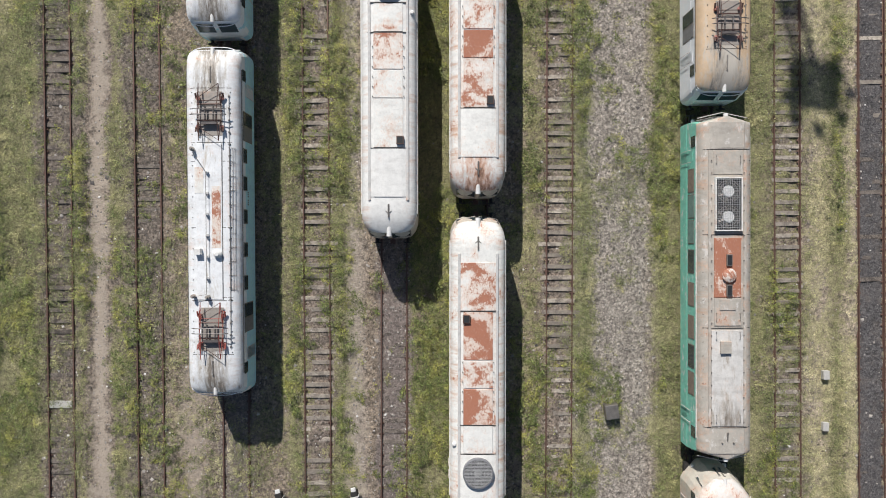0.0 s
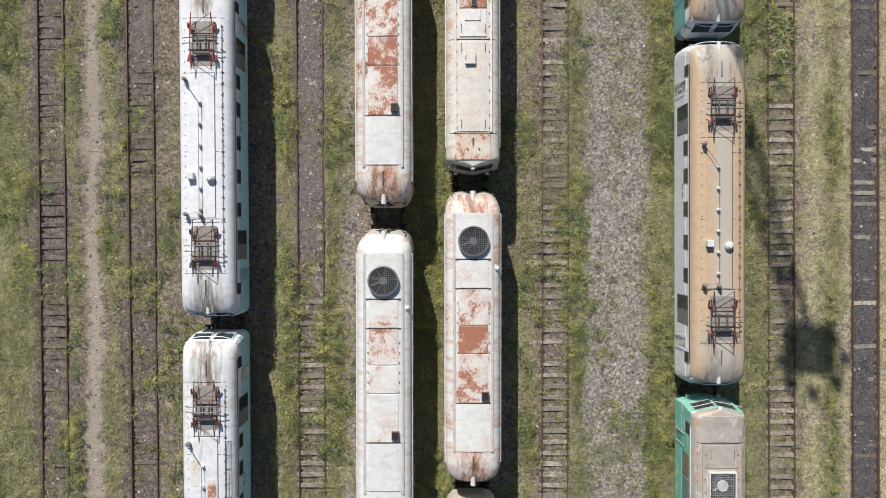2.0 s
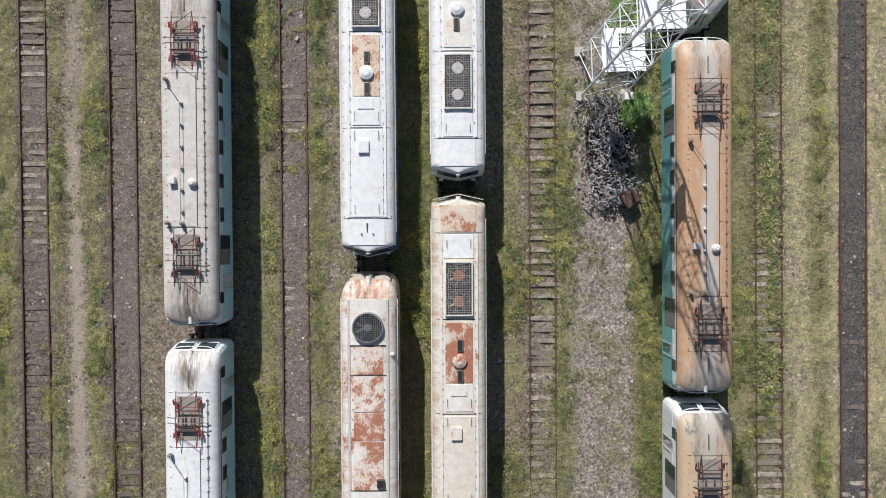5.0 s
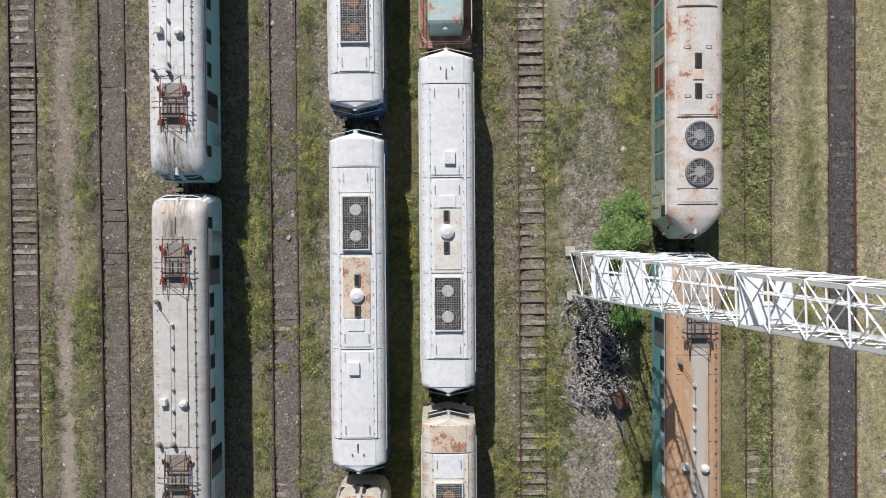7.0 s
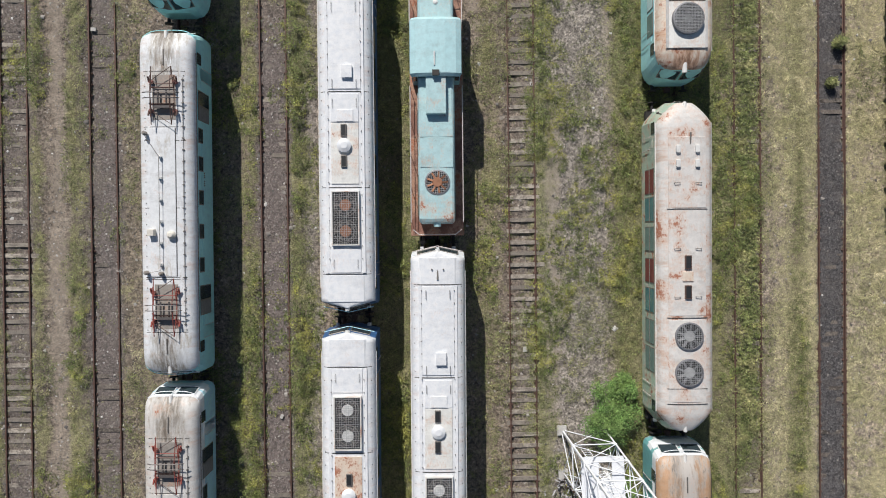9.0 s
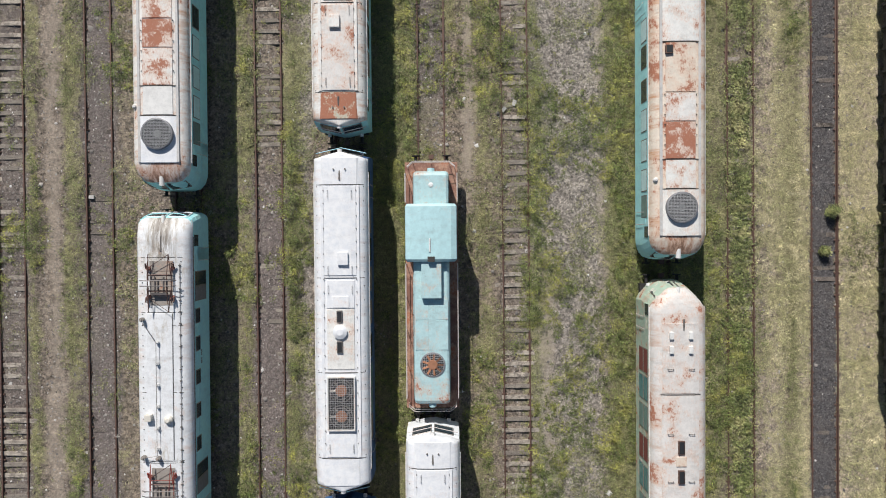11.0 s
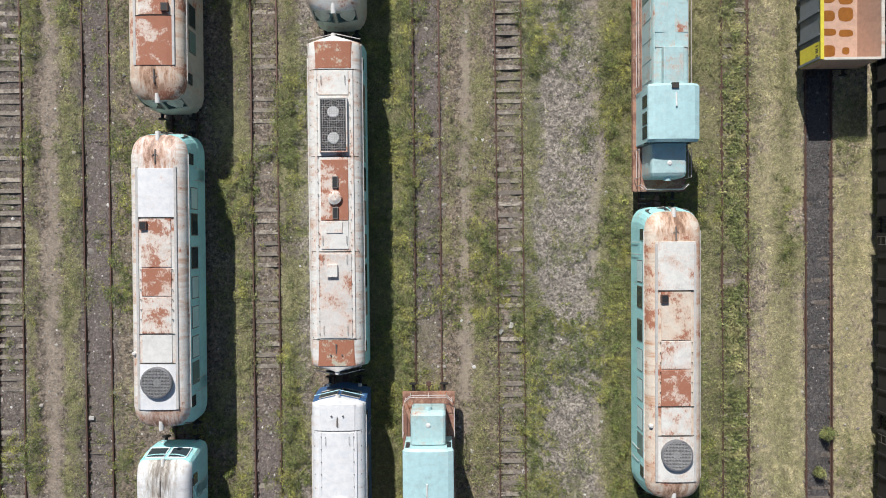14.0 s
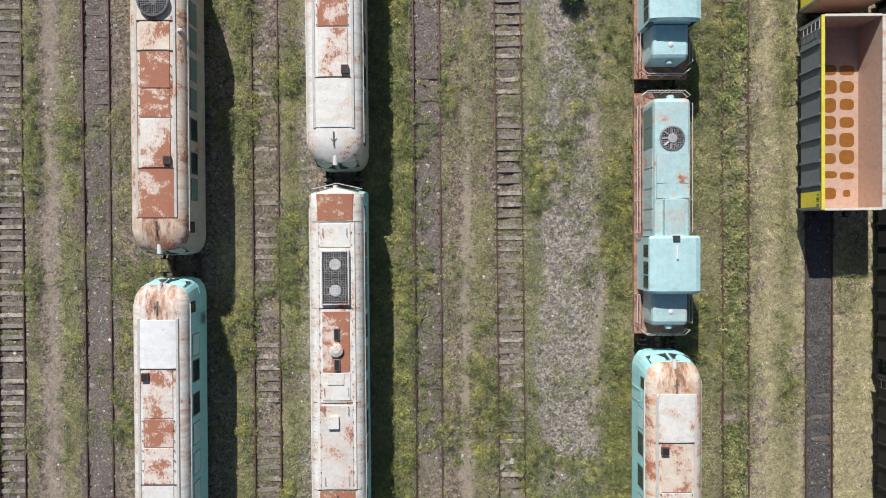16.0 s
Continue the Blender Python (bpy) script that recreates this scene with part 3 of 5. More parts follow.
def roof_shell(length, half, top, style, y0=None, y1=None):
    """The curved roof, with its fronts drooping a little; y from -length/2 to length/2."""
    steps = [0.0, 0.08, 0.18, 0.32, 0.5, 0.75, 1.05, 1.5]
    ys = [-length / 2 + s for s in steps] + [-length / 2 + 2 + (length - 4) * i / 10 for i in range(11)] + [length / 2 - s for s in reversed(steps)]
    rings = []
    for y in ys:
        s = length / 2 - abs(y)
        w = nose_half(style, s, half)
        droop = (0.05 if style == "vee" else 0.42) * max(0.0, 1 - s / 1.3) ** 2
        ring = []
        for k, d in [(-k, d) for k, d in reversed(ROOF[1:])] + ROOF:
            ring.append((k * w, y, top - d - droop * (1 - d / 0.9)))
        rings.append(ring)
    bm = ring_mesh(bmesh.new(), rings, cap=False)
    for ring in (rings[0], rings[-1]):
        vs = [bm.verts.new(p) for p in ring]
        bm.faces.new(vs)
    return bm


def side_shell(length, half, top, style, z0=1.05, band=None):
    """The walls below the roof, tapering out a little to the fronts' waist."""
    eave = top - 0.60
    zs = [eave + 0.02, eave - 0.5, 2.1, 1.6, z0]
    if band:
        zs = [max(band[0], min(band[1], z)) for z in (band[1], (band[0] * 2 + band[1]) / 3, band[0])]
    bulge = {"round": 0.30, "vee": 0.22, "trap": 0.30, "square": 0.34}[style]
    rings = []
    for z in zs:
        k = max(0.0, min(1.0, (eave - z) / 1.1))
        grow = bulge * k
        hw = half * (0.985 + 0.015 * min(1, k * 3))
        ln = length / 2 + grow
        loop = []
        ss = [0.0, 0.12, 0.3, 0.5, 0.8, 1.1, 2.0]
        right = [(nose_half(style, s, hw), ln - s) for s in ss]
        loop += [(x, y, z) for x, y in right]
        loop += [(x, -y, z) for x, y in reversed(right)]
        loop += [(-x, -y, z) for x, y in right]
        loop += [(-x, y, z) for x, y in reversed(right)]
        rings.append(loop)
    return ring_mesh(bmesh.new(), rings, True, True)


def patch_on_roof(half, top, x0, x1, y0, y1, lift=0.03):
    """A raised plate that follows the roof's curve."""
    n = 6
    outer = []
    for y in (y0, y0 + 0.02, y1 - 0.02, y1):
        up = lift if y0 < y < y1 else -0.01
        ring = [(x0, y, roof_z(top, half, x0) - 0.01)]
        ring += [(x0 + 0.015 + (x1 - x0 - 0.03) * i / n, y, roof_z(top, half, x0 + (x1 - x0) * i / n) + up) for i in range(n + 1)]
        ring += [(x1, y, roof_z(top, half, x1) - 0.01)]
        outer.append(ring)
    return ring_mesh(bmesh.new(), outer, False, False)


def seam_across(half, top, y, w=0.028, reach=0.9, lift=0.008):
    ring0 = [(reach * half * (i / 6 - 1), y, roof_z(top, half, reach * half * (i / 6 - 1)) + lift) for i in range(13)]
    rings = [[(a, y - w / 2, c - 0.03) for a, _, c in ring0], [(a, y - w / 2, c) for a, _, c in ring0], [(a, y + w / 2, c) for a, _, c in ring0], [(a, y + w / 2, c - 0.03) for a, _, c in ring0]]
    return ring_mesh(bmesh.new(), rings, False, False)


def lug_row(half, top, length, k, pitch, y0, y1):
    bm = bmesh.new()
    for side in (-1, 1):
        y = y0
        while y <= y1:
            x = side * k * half
            z = roof_z(top, half, x)
            box(bm, x - 0.02, x + 0.02, y - 0.024, y + 0.024, z - 0.02, z + 0.03)
            y += pitch
    return bm


def running_gear(ob, length, half, axles):
    part("underframe", bx(-half * 0.86, half * 0.86, -length / 2 - 0.05, length / 2 + 0.05, 0.85, 1.12), M["dark"], ob)
    part("equipment_box", bx(-half * 0.8, half * 0.8, -1.6, 1.6, 0.35, 0.86, bevel=0.05), M["dark"], ob)
    span = 3.6 if axles == 3 else 2.5
    for cy in (-length * 0.29, length * 0.29):
        bm = bmesh.new()
        for sx in (-1, 1):
            box(bm, sx * 1.02 - 0.08, sx * 1.02 + 0.08, cy - span / 2 - 0.4, cy + span / 2 + 0.4, 0.5, 0.85)
        box(bm, -1.0, 1.0, cy - 0.4, cy + 0.4, 0.5, 0.8)
        bogie = part("bogie", bm, M["dark"], ob)
        for i in range(axles):
            y = cy - span / 2 + span * i / (axles - 1)
            bm = bmesh.new()
            for sx in (-0.75, 0.75):
                rod(bm, (sx - 0.07, y, 0.68), (sx + 0.07, y, 0.68), 0.52, 20)
            rod(bm, (-0.9, y, 0.68), (0.9, y, 0.68), 0.08, 8)
            part("wheelset", bm, M["rail"], bogie)
    for sy in (-1, 1):
        for sx in (-0.87, 0.87):
            bm = bmesh.new()
            ya = sy * (length / 2 + 0.1)
            rod(bm, (sx, ya, 1.05), (sx, ya + sy * 0.42, 1.05), 0.09, 10)
            rod(bm, (sx, ya + sy * 0.42, 1.05), (sx, ya + sy * 0.47, 1.05), 0.24, 16)
            part("buffer", bm, M["dark"], ob)
        bm = bmesh.new()
        rod(bm, (0, sy * (length / 2), 0.98), (0, sy * (length / 2 + 0.5), 0.95), 0.06, 8)
        box(bm, -0.14, 0.14, sy * (length / 2 + 0.5) - 0.12, sy * (length / 2 + 0.5) + 0.12, 0.84, 1.06)
        part("coupler", bm, M["rail"], ob)


def side_fittings(ob, length, half, top, windows, door):
    """windows: (y0, y1, z0, z1, material) on both sides; plus cab windows and doors with handrails."""
    for sx in (-1, 1):
        for y0, y1, z0, z1, mat in windows:
            fr = part("window", bx(min(sx * half, sx * (half + 0.02)), max(sx * half, sx * (half + 0.02)), y0 - 0.05, y1 + 0.05, z0 - 0.05, z1 + 0.05), M["steel"], ob)
            part("pane" if mat.startswith("glass") else "panel", bx(min(sx * half, sx * (half + 0.028)), max(sx * half, sx * (half + 0.028)), y0, y1, z0, z1), M[mat], fr)
        for sy in (-1, 1):
            y = sy * (length / 2 - 1.95)
            for d in (-0.33, 0.33):
                bm = bmesh.new()
                tube(bm, [(sx * (half + 0.01), y + d, 1.3), (sx * (half + 0.07), y + d, 1.35), (sx * (half + 0.07), y + d, 2.6), (sx * (half + 0.01), y + d, 2.65)], 0.016, 5)
                part("handrail", bm, M["railing"], ob)
            part("cab_door", bx(min(sx * (half - 0.02), sx * (half + 0.012)), max(sx * (half - 0.02), sx * (half + 0.012)), y - 0.3, y + 0.3, 1.2, 2.95), M[door], ob)
            part("side_window", bx(min(sx * half, sx * (half + 0.02)), max(sx * half, sx * (half + 0.02)), sy * (length / 2 - 1.2) - 0.3, sy * (length / 2 - 1.2) + 0.3, top - 1.35, top - 0.78), M["glass"], ob)


def front_fittings(ob, length, half, top, style, frame_mat):
    """Windscreens set in the sloping fronts, and the lamps."""
    bulge = {"round": 0.30, "vee": 0.22, "trap": 0.30, "square": 0.34}[style]
    for sy in (-1, 1):
        for sx in (-1, 1):
            pts = []
            for fx, z in ((0.07, top - 1.55), (0.07, top - 0.74), (0.76, top - 0.74), (0.76, top - 1.55)):
                k = max(0.0, min(1.0, (top - 0.6 - z) / 1.1))
                x = fx * half
                s = 0.0
                while nose_half(style, s, half) < x and s < 1.2:
                    s += 0.02
                pts.append(Vector((sx * x, sy * (length / 2 + bulge * k - s + 0.03), z)))
            bm = bmesh.new()
            a = [bm.verts.new(p) for p in pts]
            b = [bm.verts.new(p - Vector((0, sy * 0.04, 0))) for p in pts]
            bm.faces.new(a), bm.faces.new(b)
            for i in range(4):
                bm.faces.new((a[i], a[(i + 1) % 4], b[(i + 1) % 4], b[i]))
            wn_ = part("windscreen", bm, M["glass"], ob)
            bm = bmesh.new()
            tube(bm, pts + pts[:1], 0.03, 5)
            part("windscreen_frame", bm, frame_mat, wn_)
            y = sy * (length / 2 + bulge + 0.02 - (0.28 if style in ("round", "trap") else 0.06))
            bm = bmesh.new()
            rod(bm, (sx * half * 0.62, y - sy * 0.1, 1.5), (sx * half * 0.62, y + sy * 0.06, 1.5), 0.11, 12)
            part("headlight", bm, M["fan_blade"], ob)
        y = sy * (length / 2 - 0.02)
        bm = bmesh.new()
        r, out = {"square": (0.11, 0.12), "round": (0.14, 0.20), "vee": (0.13, 0.17), "trap": (0.10, 0.06)}[style]
        zl = top - (0.26 if style == "vee" else 0.40)
        rod(bm, (0, y - sy * 0.30, zl + 0.06), (0, y + sy * out, zl), r * 0.8, 14, r)
        box(bm, -r * 0.8, r * 0.8, min(y - sy * 0.3, y), max(y - sy * 0.3, y), zl - 0.14, zl + 0.05)
        part("top_headlight", bm, M["white"], ob)


def pantograph(ob, cy, top, mat, half):
    """A folded diamond pantograph on four insulators."""
    z = top + 0.10
    bm = bmesh.new()
    for sx in (-0.62, 0.62):
        tube(bm, [(sx, cy - 1.05, z + 0.12), (sx, cy + 1.05, z + 0.12)], 0.026)
    for y in (-0.62, 0.62):
        tube(bm, [(-0.62, cy + y, z + 0.12), (0.62, cy + y, z + 0.12)], 0.022)
    p = part("pantograph", bm, mat, ob)
    for sx in (-0.62, 0.62):
        for y in (-0.75, 0.75):
            bm = bmesh.new()
            rod(bm, (sx, cy + y, top - 0.06), (sx, cy + y, z + 0.1), 0.08, 10, 0.05)
            for h in (0.0, 0.07, 0.14):
                rod(bm, (sx, cy + y, top - 0.02 + h), (sx, cy + y, top + 0.01 + h), 0.11, 10)
            part("insulator", bm, M["insul"], p)
    for sy in (-1, 1):
        for sx in (-1, 1):
            part("lower_arm", rod(bmesh.new(), (sx * 0.60, cy + sy * 0.40, z + 0.16), (sx * 0.52, cy + sy * 1.50, z + 0.24), 0.022), mat, p)
            part("upper_arm", rod(bmesh.new(), (sx * 0.52, cy + sy * 1.50, z + 0.25), (sx * 0.46, cy + sy * 0.12, z + 0.36), 0.02), mat, p)
            tilt_box = rod(bmesh.new(), (sx * 0.72, cy + sy * 0.75, z + 0.02), (sx * 0.72, cy + sy * 1.0, z + 0.12), 0.05, 8)
            part("spring_box", tilt_box, mat, p)
        part("diagonal_strut", rod(bmesh.new(), (-0.58, cy + sy * 0.75, z + 0.2), (0.52, cy + sy * 1.48, z + 0.25), 0.016), M["panto_dark"], p)
        part("torsion_tube", rod(bmesh.new(), (-0.6, cy + sy * 0.42, z + 0.16), (0.6, cy + sy * 0.42, z + 0.16), 0.04), M["panto_dark"], p)
        bm = bmesh.new()
        y = cy + sy * 0.14
        tube(bm, [(-0.95, y, z + 0.28), (-0.72, y, z + 0.40), (0.72, y, z + 0.40), (0.95, y, z + 0.28)], 0.026)
        part("contact_strip", bm, M["steel_dark"], p)
    bm = bmesh.new()
    for sx in (-0.22, 0.22):
        rod(bm, (sx, cy - 0.5, z + 0.12), (sx, cy + 0.3, z + 0.12), 0.05, 8)
    box(bm, -0.4, 0.4, cy - 0.62, cy - 0.5, z, z + 0.2)
    part("spring_gear", bm, M["steel_dark"], p)
    return p


def fan_round(ob, cx, cy, top, r, look_, well=0.10):
    """A round roof fan: collar, well, blades and wire guard."""
    bm = bmesh.new()
    n = 40
    rings = []
    for rr, z in ((r + 0.07, top - 0.06), (r + 0.07, top + well), (r, top + well + 0.02), (r - 0.01, top + 0.03)):
        rings.append([(cx + rr * math.cos(2 * math.pi * i / n), cy + rr * math.sin(2 * math.pi * i / n), z) for i in range(n)])
    ring_mesh(bm, rings, True, False)
    f = part("roof_fan", bm, M["fan_grey"], ob)
    part("well", rod(bmesh.new(), (cx, cy, top - 0.02), (cx, cy, top + 0.03), r, 40), M["fan_dark"], f)
    blade = None
    for i in range(9):
        m = Matrix.Translation((cx, cy, top + 0.06)) @ Matrix.Rotation(2 * math.pi * i / 9, 4, "Z") @ Matrix.Rotation(0.5, 4, "X")
        if blade is None:
            o = part("blade", bx(r * 0.22, r * 0.94, -r * 0.1, r * 0.1, -0.006, 0.006), M["fan_rust" if look_ == "rust" else "fan_black" if look_ in ("dark", "grey") else "fan_grey"], f)
            blade = o.data
        else:
            o = put("blade", blade, None, f)
        o.matrix_basis = m
    hub = {"dark": "fan_grey", "grey": "fan_mesh", "rust": "fan_rust"}.get(look_, "fan_mesh")
    rh = r * (0.30 if look_ in ("dark", "grey") else 0.46)
    part("hub", rod(bmesh.new(), (cx, cy, top + 0.02), (cx, cy, top + 0.10), rh, 24, rh * 0.85), M[hub], f)
    bm = bmesh.new()
    step = 0.075 if look_ == "grey" else 0.11
    k = -r + step / 2
    while k < r:
        w = math.sqrt(max(0.0, r * r - k * k))
        box(bm, cx - w, cx + w, cy + k - 0.007, cy + k + 0.007, top + well, top + well + 0.012)
        box(bm, cx + k - 0.007, cx + k + 0.007, cy - w, cy + w, top + well + 0.013, top + well + 0.025)
        if look_ == "grey":
            box(bm, cx - w, cx + w, cy + k - 0.02, cy + k + 0.02, top + well - 0.02, top + well - 0.008)
        k += step
    tagged(part("guard", bm, M["fan_grey"] if look_ == "dark" else M["fan_mesh"], f), kind="stuff")


def fan_box(ob, cx, y0, y1, top, hub):
    """Two fans side by side under one rectangular wire grid."""
    w = 0.66
    bm = bmesh.new()
    for a in ((-w - 0.06, -w, y0 - 0.06, y1 + 0.06), (w, w + 0.06, y0 - 0.06, y1 + 0.06), (-w, w, y0 - 0.06, y0), (-w, w, y1, y1 + 0.06)):
        box(bm, cx + a[0], cx + a[1], a[2], a[3], top - 0.06, top + 0.16)
    f = part("fan_housing", bm, M["white_light"], ob)
    part("well", bx(cx - w, cx + w, y0, y1, top - 0.04, top + 0.03), M["fan_dark"], f)
    r = (y1 - y0) / 4 - 0.04
    for cy in ((y0 * 3 + y1) / 4, (y0 + y1 * 3) / 4):
        part("hub", rod(bmesh.new(), (cx, cy, top + 0.02), (cx, cy, top + 0.125), r * 0.50, 20, r * 0.44), M[hub], f)
        bm = bmesh.new()
        n = 28
        for rr in (r * 0.95, r * 0.74):
            rings = [[(cx + q * math.cos(2 * math.pi * i / n), cy + q * math.sin(2 * math.pi * i / n), z) for i in range(n)] for q, z in ((rr, top + 0.04), (rr, top + 0.10), (rr - 0.035, top + 0.10))]
            ring_mesh(bm, rings, True, False)
        for i in range(7):
            a = 2 * math.pi * i / 7
            got = bmesh.ops.create_cube(bm, size=1)["verts"]
            bmesh.ops.transform(bm, matrix=Matrix.Translation((cx, cy, top + 0.06)) @ Matrix.Rotation(a, 4, "Z") @ Matrix.LocRotScale((r * 0.6, 0, 0), Euler((0.6, 0, 0)), (r * 0.5, r * 0.16, 0.01)), verts=got)
        part("fan", bm, M["steel"], f)
    bm = bmesh.new()
    step = 0.12
    k = -w + step
    while k < w - 0.01:
        box(bm, cx + k - 0.007, cx + k + 0.007, y0, y1, top + 0.135, top + 0.147)
        k += step
    k = y0 + step
    while k < y1 - 0.01:
        box(bm, cx - w, cx + w, k - 0.007, k + 0.007, top + 0.148, top + 0.16)
        k += step
    tagged(part("guard", bm, M["grille"], f), kind="stuff")


def hatch(ob, x, y, z, w, l, h, mat, hole=False):
    b = part("roof_hatch", bx(x - w / 2, x + w / 2, y - l / 2, y + l / 2, z - 0.08, z + h, bevel=0.02), mat, ob)
    if hole:
        # solid near-black plate on the lid, standing in for the shade inside a hole
        part("opening", bx(x - w / 2 + 0.04, x + w / 2 - 0.04, y - l / 2 + 0.045, y + l / 2 - 0.045, z + h - 0.01, z + h + 0.006), M["fan_dark"], b)
    return b


def dome(ob, name, x, y, z, r, h, mat, seg=18):
    bm = bmesh.new()
    rod(bm, (x, y, z - 0.05), (x, y, z + h * 0.6), r, seg)
    rod(bm, (x, y, z + h * 0.6), (x, y, z + h), r * 1.12, seg, r * 0.5)
    return part(name, bm, mat, ob)


def loco_base(key, ylo, yhi, name, label, group, half, top, style, roof, side, lower, flip, axles):
    cy, length = (ylo + yhi) / 2, yhi - ylo
    m = pose(track_x(key, cy), cy, 0, 0, 0, track_turn(key, cy) + (180 if flip else 0))
    ob = thing(name, m, label, "locomotive", group)
    eave = top - 0.60
    part("body", side_shell(length, half, top, style), M[side], ob)
    if lower:
        part("lower_side", side_shell(length, half + 0.012, top, style, band=(1.08, 2.75 if style == "square" else 2.05)), M[lower], ob)
    part("roof", roof_shell(length, half + 0.03, top, style), M[roof], ob, smooth=True)
    bm = bmesh.new()
    for sx in (-1, 1):
        tube(bm, [(sx * (half + 0.02), -length / 2 + 1.0, eave), (sx * (half + 0.02), length / 2 - 1.0, eave)], 0.03, 5)
    part("rain_gutter", bm, M["seam"] if roof.startswith("elec") or roof.startswith("ochre") else M["white"], ob)
    running_gear(ob, length, half, axles)
    front_fittings(ob, length, half, top, style, M["side_white" if style == "square" else "steel"])
    if style in ("vee", "square"):
        for sy in (-1, 1):
            pts = []
            for i in range(-6, 7):
                x = half * 0.94 * i / 6
                out = (0.42 - 0.30 * abs(i) / 6) if style == "vee" else 0.36 - 0.34 * abs(i / 6) ** 4
                pts.append((x, sy * (length / 2 + out - 0.12), top - 0.72))
            part("front_rail", tube(bmesh.new(), pts, 0.022, 5), M["side_pale" if side == "side_blue" else side if style == "square" else "railing"], ob)
    return ob, length


def electric(key, ylo, yhi, label, group, roof, side, lower, panto=("panto_dark", "panto_dark"), soot="stained", vent="white", walkway=False, flip=False):
    half, top = 1.45, 4.0
    ob, L = loco_base(key, ylo, yhi, "electric_locomotive", label, group, half, top, "square", roof, side, lower, flip, 3)
    h = L / 2
    cp = h - 3.4
    for s, mat in ((1, panto[1]), (-1, panto[0])):
        part("pantograph_bed", patch_on_roof(half, top, -0.62, 0.62, *sorted((s * (h - 4.6), s * (h - 2.25))), lift=0.012), M["soot"], ob)
        pantograph(ob, s * cp, top, M[mat], half)
        for d in (2.08, 4.95):
            part("seam", seam_across(half, top, s * (h - d)), M["seam"], ob)
        bm = bmesh.new()
        rod(bm, (0, s * (h - 0.95), top - 0.02), (0, s * (h - 1.75), top + 0.02), 0.04, 8)
        part("horn", bm, M["steel"], ob)
    for y in (-0.3, 3.2, -4.0):
        part("seam", seam_across(half, top, y, 0.028), M["seam"], ob)
    tagged(part("roof_lugs", lug_row(half, top, L, 0.70, 0.55, -h + 2.2, h - 2.2), M["seam"], ob), kind="stuff")
    part("roof_panel", patch_on_roof(half, top, -0.80, 0.56, -h + 5.0, h - 5.0, 0.022), M[roof], ob)
    part("panel_edge", bx(0.565, 0.59, -h + 5.0, h - 5.0, roof_z(top, half, 0.57) - 0.02, roof_z(top, half, 0.57) + 0.02), M["seam"], ob)
    xp = 0.96
    bm = bmesh.new()
    tube(bm, [(xp, -h + 2.4, roof_z(top, half, xp) + 0.05), (xp, h - 2.4, roof_z(top, half, xp) + 0.05)], 0.014, 5)
    for i in range(22):
        y = -h + 2.5 + (L - 5.0) * i / 21
        box(bm, xp - 0.06, xp + 0.05, y - 0.025, y + 0.025, roof_z(top, half, xp) - 0.03, roof_z(top, half, xp) + 0.06)
    part("conduit", bm, M["steel"], ob)
    bm = bmesh.new()
    zc = top + 0.26
    tube(bm, [(-0.95, cp - 2.0, zc - 0.05), (-0.2, cp - 3.1, zc), (-0.2, -cp + 1.9, zc), (-0.9, -cp + 1.8, zc)], 0.014)
    bus = part("busbar", bm, M["steel"], ob)
    y = cp - 3.1
    while y > -cp + 1.7:
        bm = bmesh.new()
        rod(bm, (-0.2, y, top - 0.03), (-0.2, y, zc), 0.055, 10, 0.04)
        rod(bm, (-0.2, y, top + 0.05), (-0.2, y, top + 0.09), 0.095, 10)
        rod(bm, (-0.2, y, top + 0.14), (-0.2, y, top + 0.18), 0.085, 10)
        part("insulator", bm, M["fan_blade"], bus)
        y -= 1.12
    for x, y in ((-0.95, cp - 1.9), (-0.95, -cp + 1.8), (-0.18, -cp + 1.75)):
        bm = bmesh.new()
        rod(bm, (x, y, top - 0.15), (x, y, top + 0.4), 0.06, 10)
        for d in (0.05, 0.15, 0.25):
            rod(bm, (x, y, top + d), (x, y, top + d + 0.04), 0.11, 10)
        part("surge_arrester", bm, M["soot"], ob)
    dome(ob, "roof_vent", 0.35, -1.7, top, 0.20, 0.30, M[vent])
    bm = bx(-0.85, -0.5, -1.75, -1.4, top - 0.1, top + 0.30, bevel=0.03)
    part("vent_box", bm, M[vent], ob)
    if walkway:
        part("rusted_strip", patch_on_roof(half, top, 0.02, 0.5, -1.4, 1.9, 0.034), M["white_rusty"], ob)
        part("rusted_strip", patch_on_roof(half, top, -0.9, -0.4, 1.5, 2.9, 0.034), M["white_light"], ob)
        bm = bmesh.new()
        for x in (0.98, 1.10, 1.22):
            tube(bm, [(x, -3.6, roof_z(top, half, x) + 0.08), (x, 3.9, roof_z(top, half, x) + 0.08)], 0.012, 4)
        for i in range(11):
            y = -3.6 + 0.75 * i
            tube(bm, [(0.92, y, roof_z(top, half, 0.92) + 0.07), (1.28, y, roof_z(top, half, 1.28) + 0.09)], 0.012, 4)
        part("roof_walkway", bm, M["steel"], ob)
    wins = []
    for y, mat in ((-5.2, "glass"), (5.2, "glass")):
        wins += [(y - 0.75, y - 0.05, 1.6, 3.1, "fan_grey"), (y + 0.05, y + 0.75, 1.6, 3.1, "glass")]
    for y in (-3.3, -1.5, 0.3, 2.1, 3.6):
        wins += [(y - 0.35, y + 0.35, 2.55, 3.1, "glass")]
    for sx in (-1, 1):
        bm = bmesh.new()
        for i in range(7):
            if i != 3:
                box(bm, min(sx * half, sx * (half + 0.016)), max(sx * half, sx * (half + 0.016)), 0.95 + i * 0.11, 1.02 + i * 0.11, 2.25, 2.45)
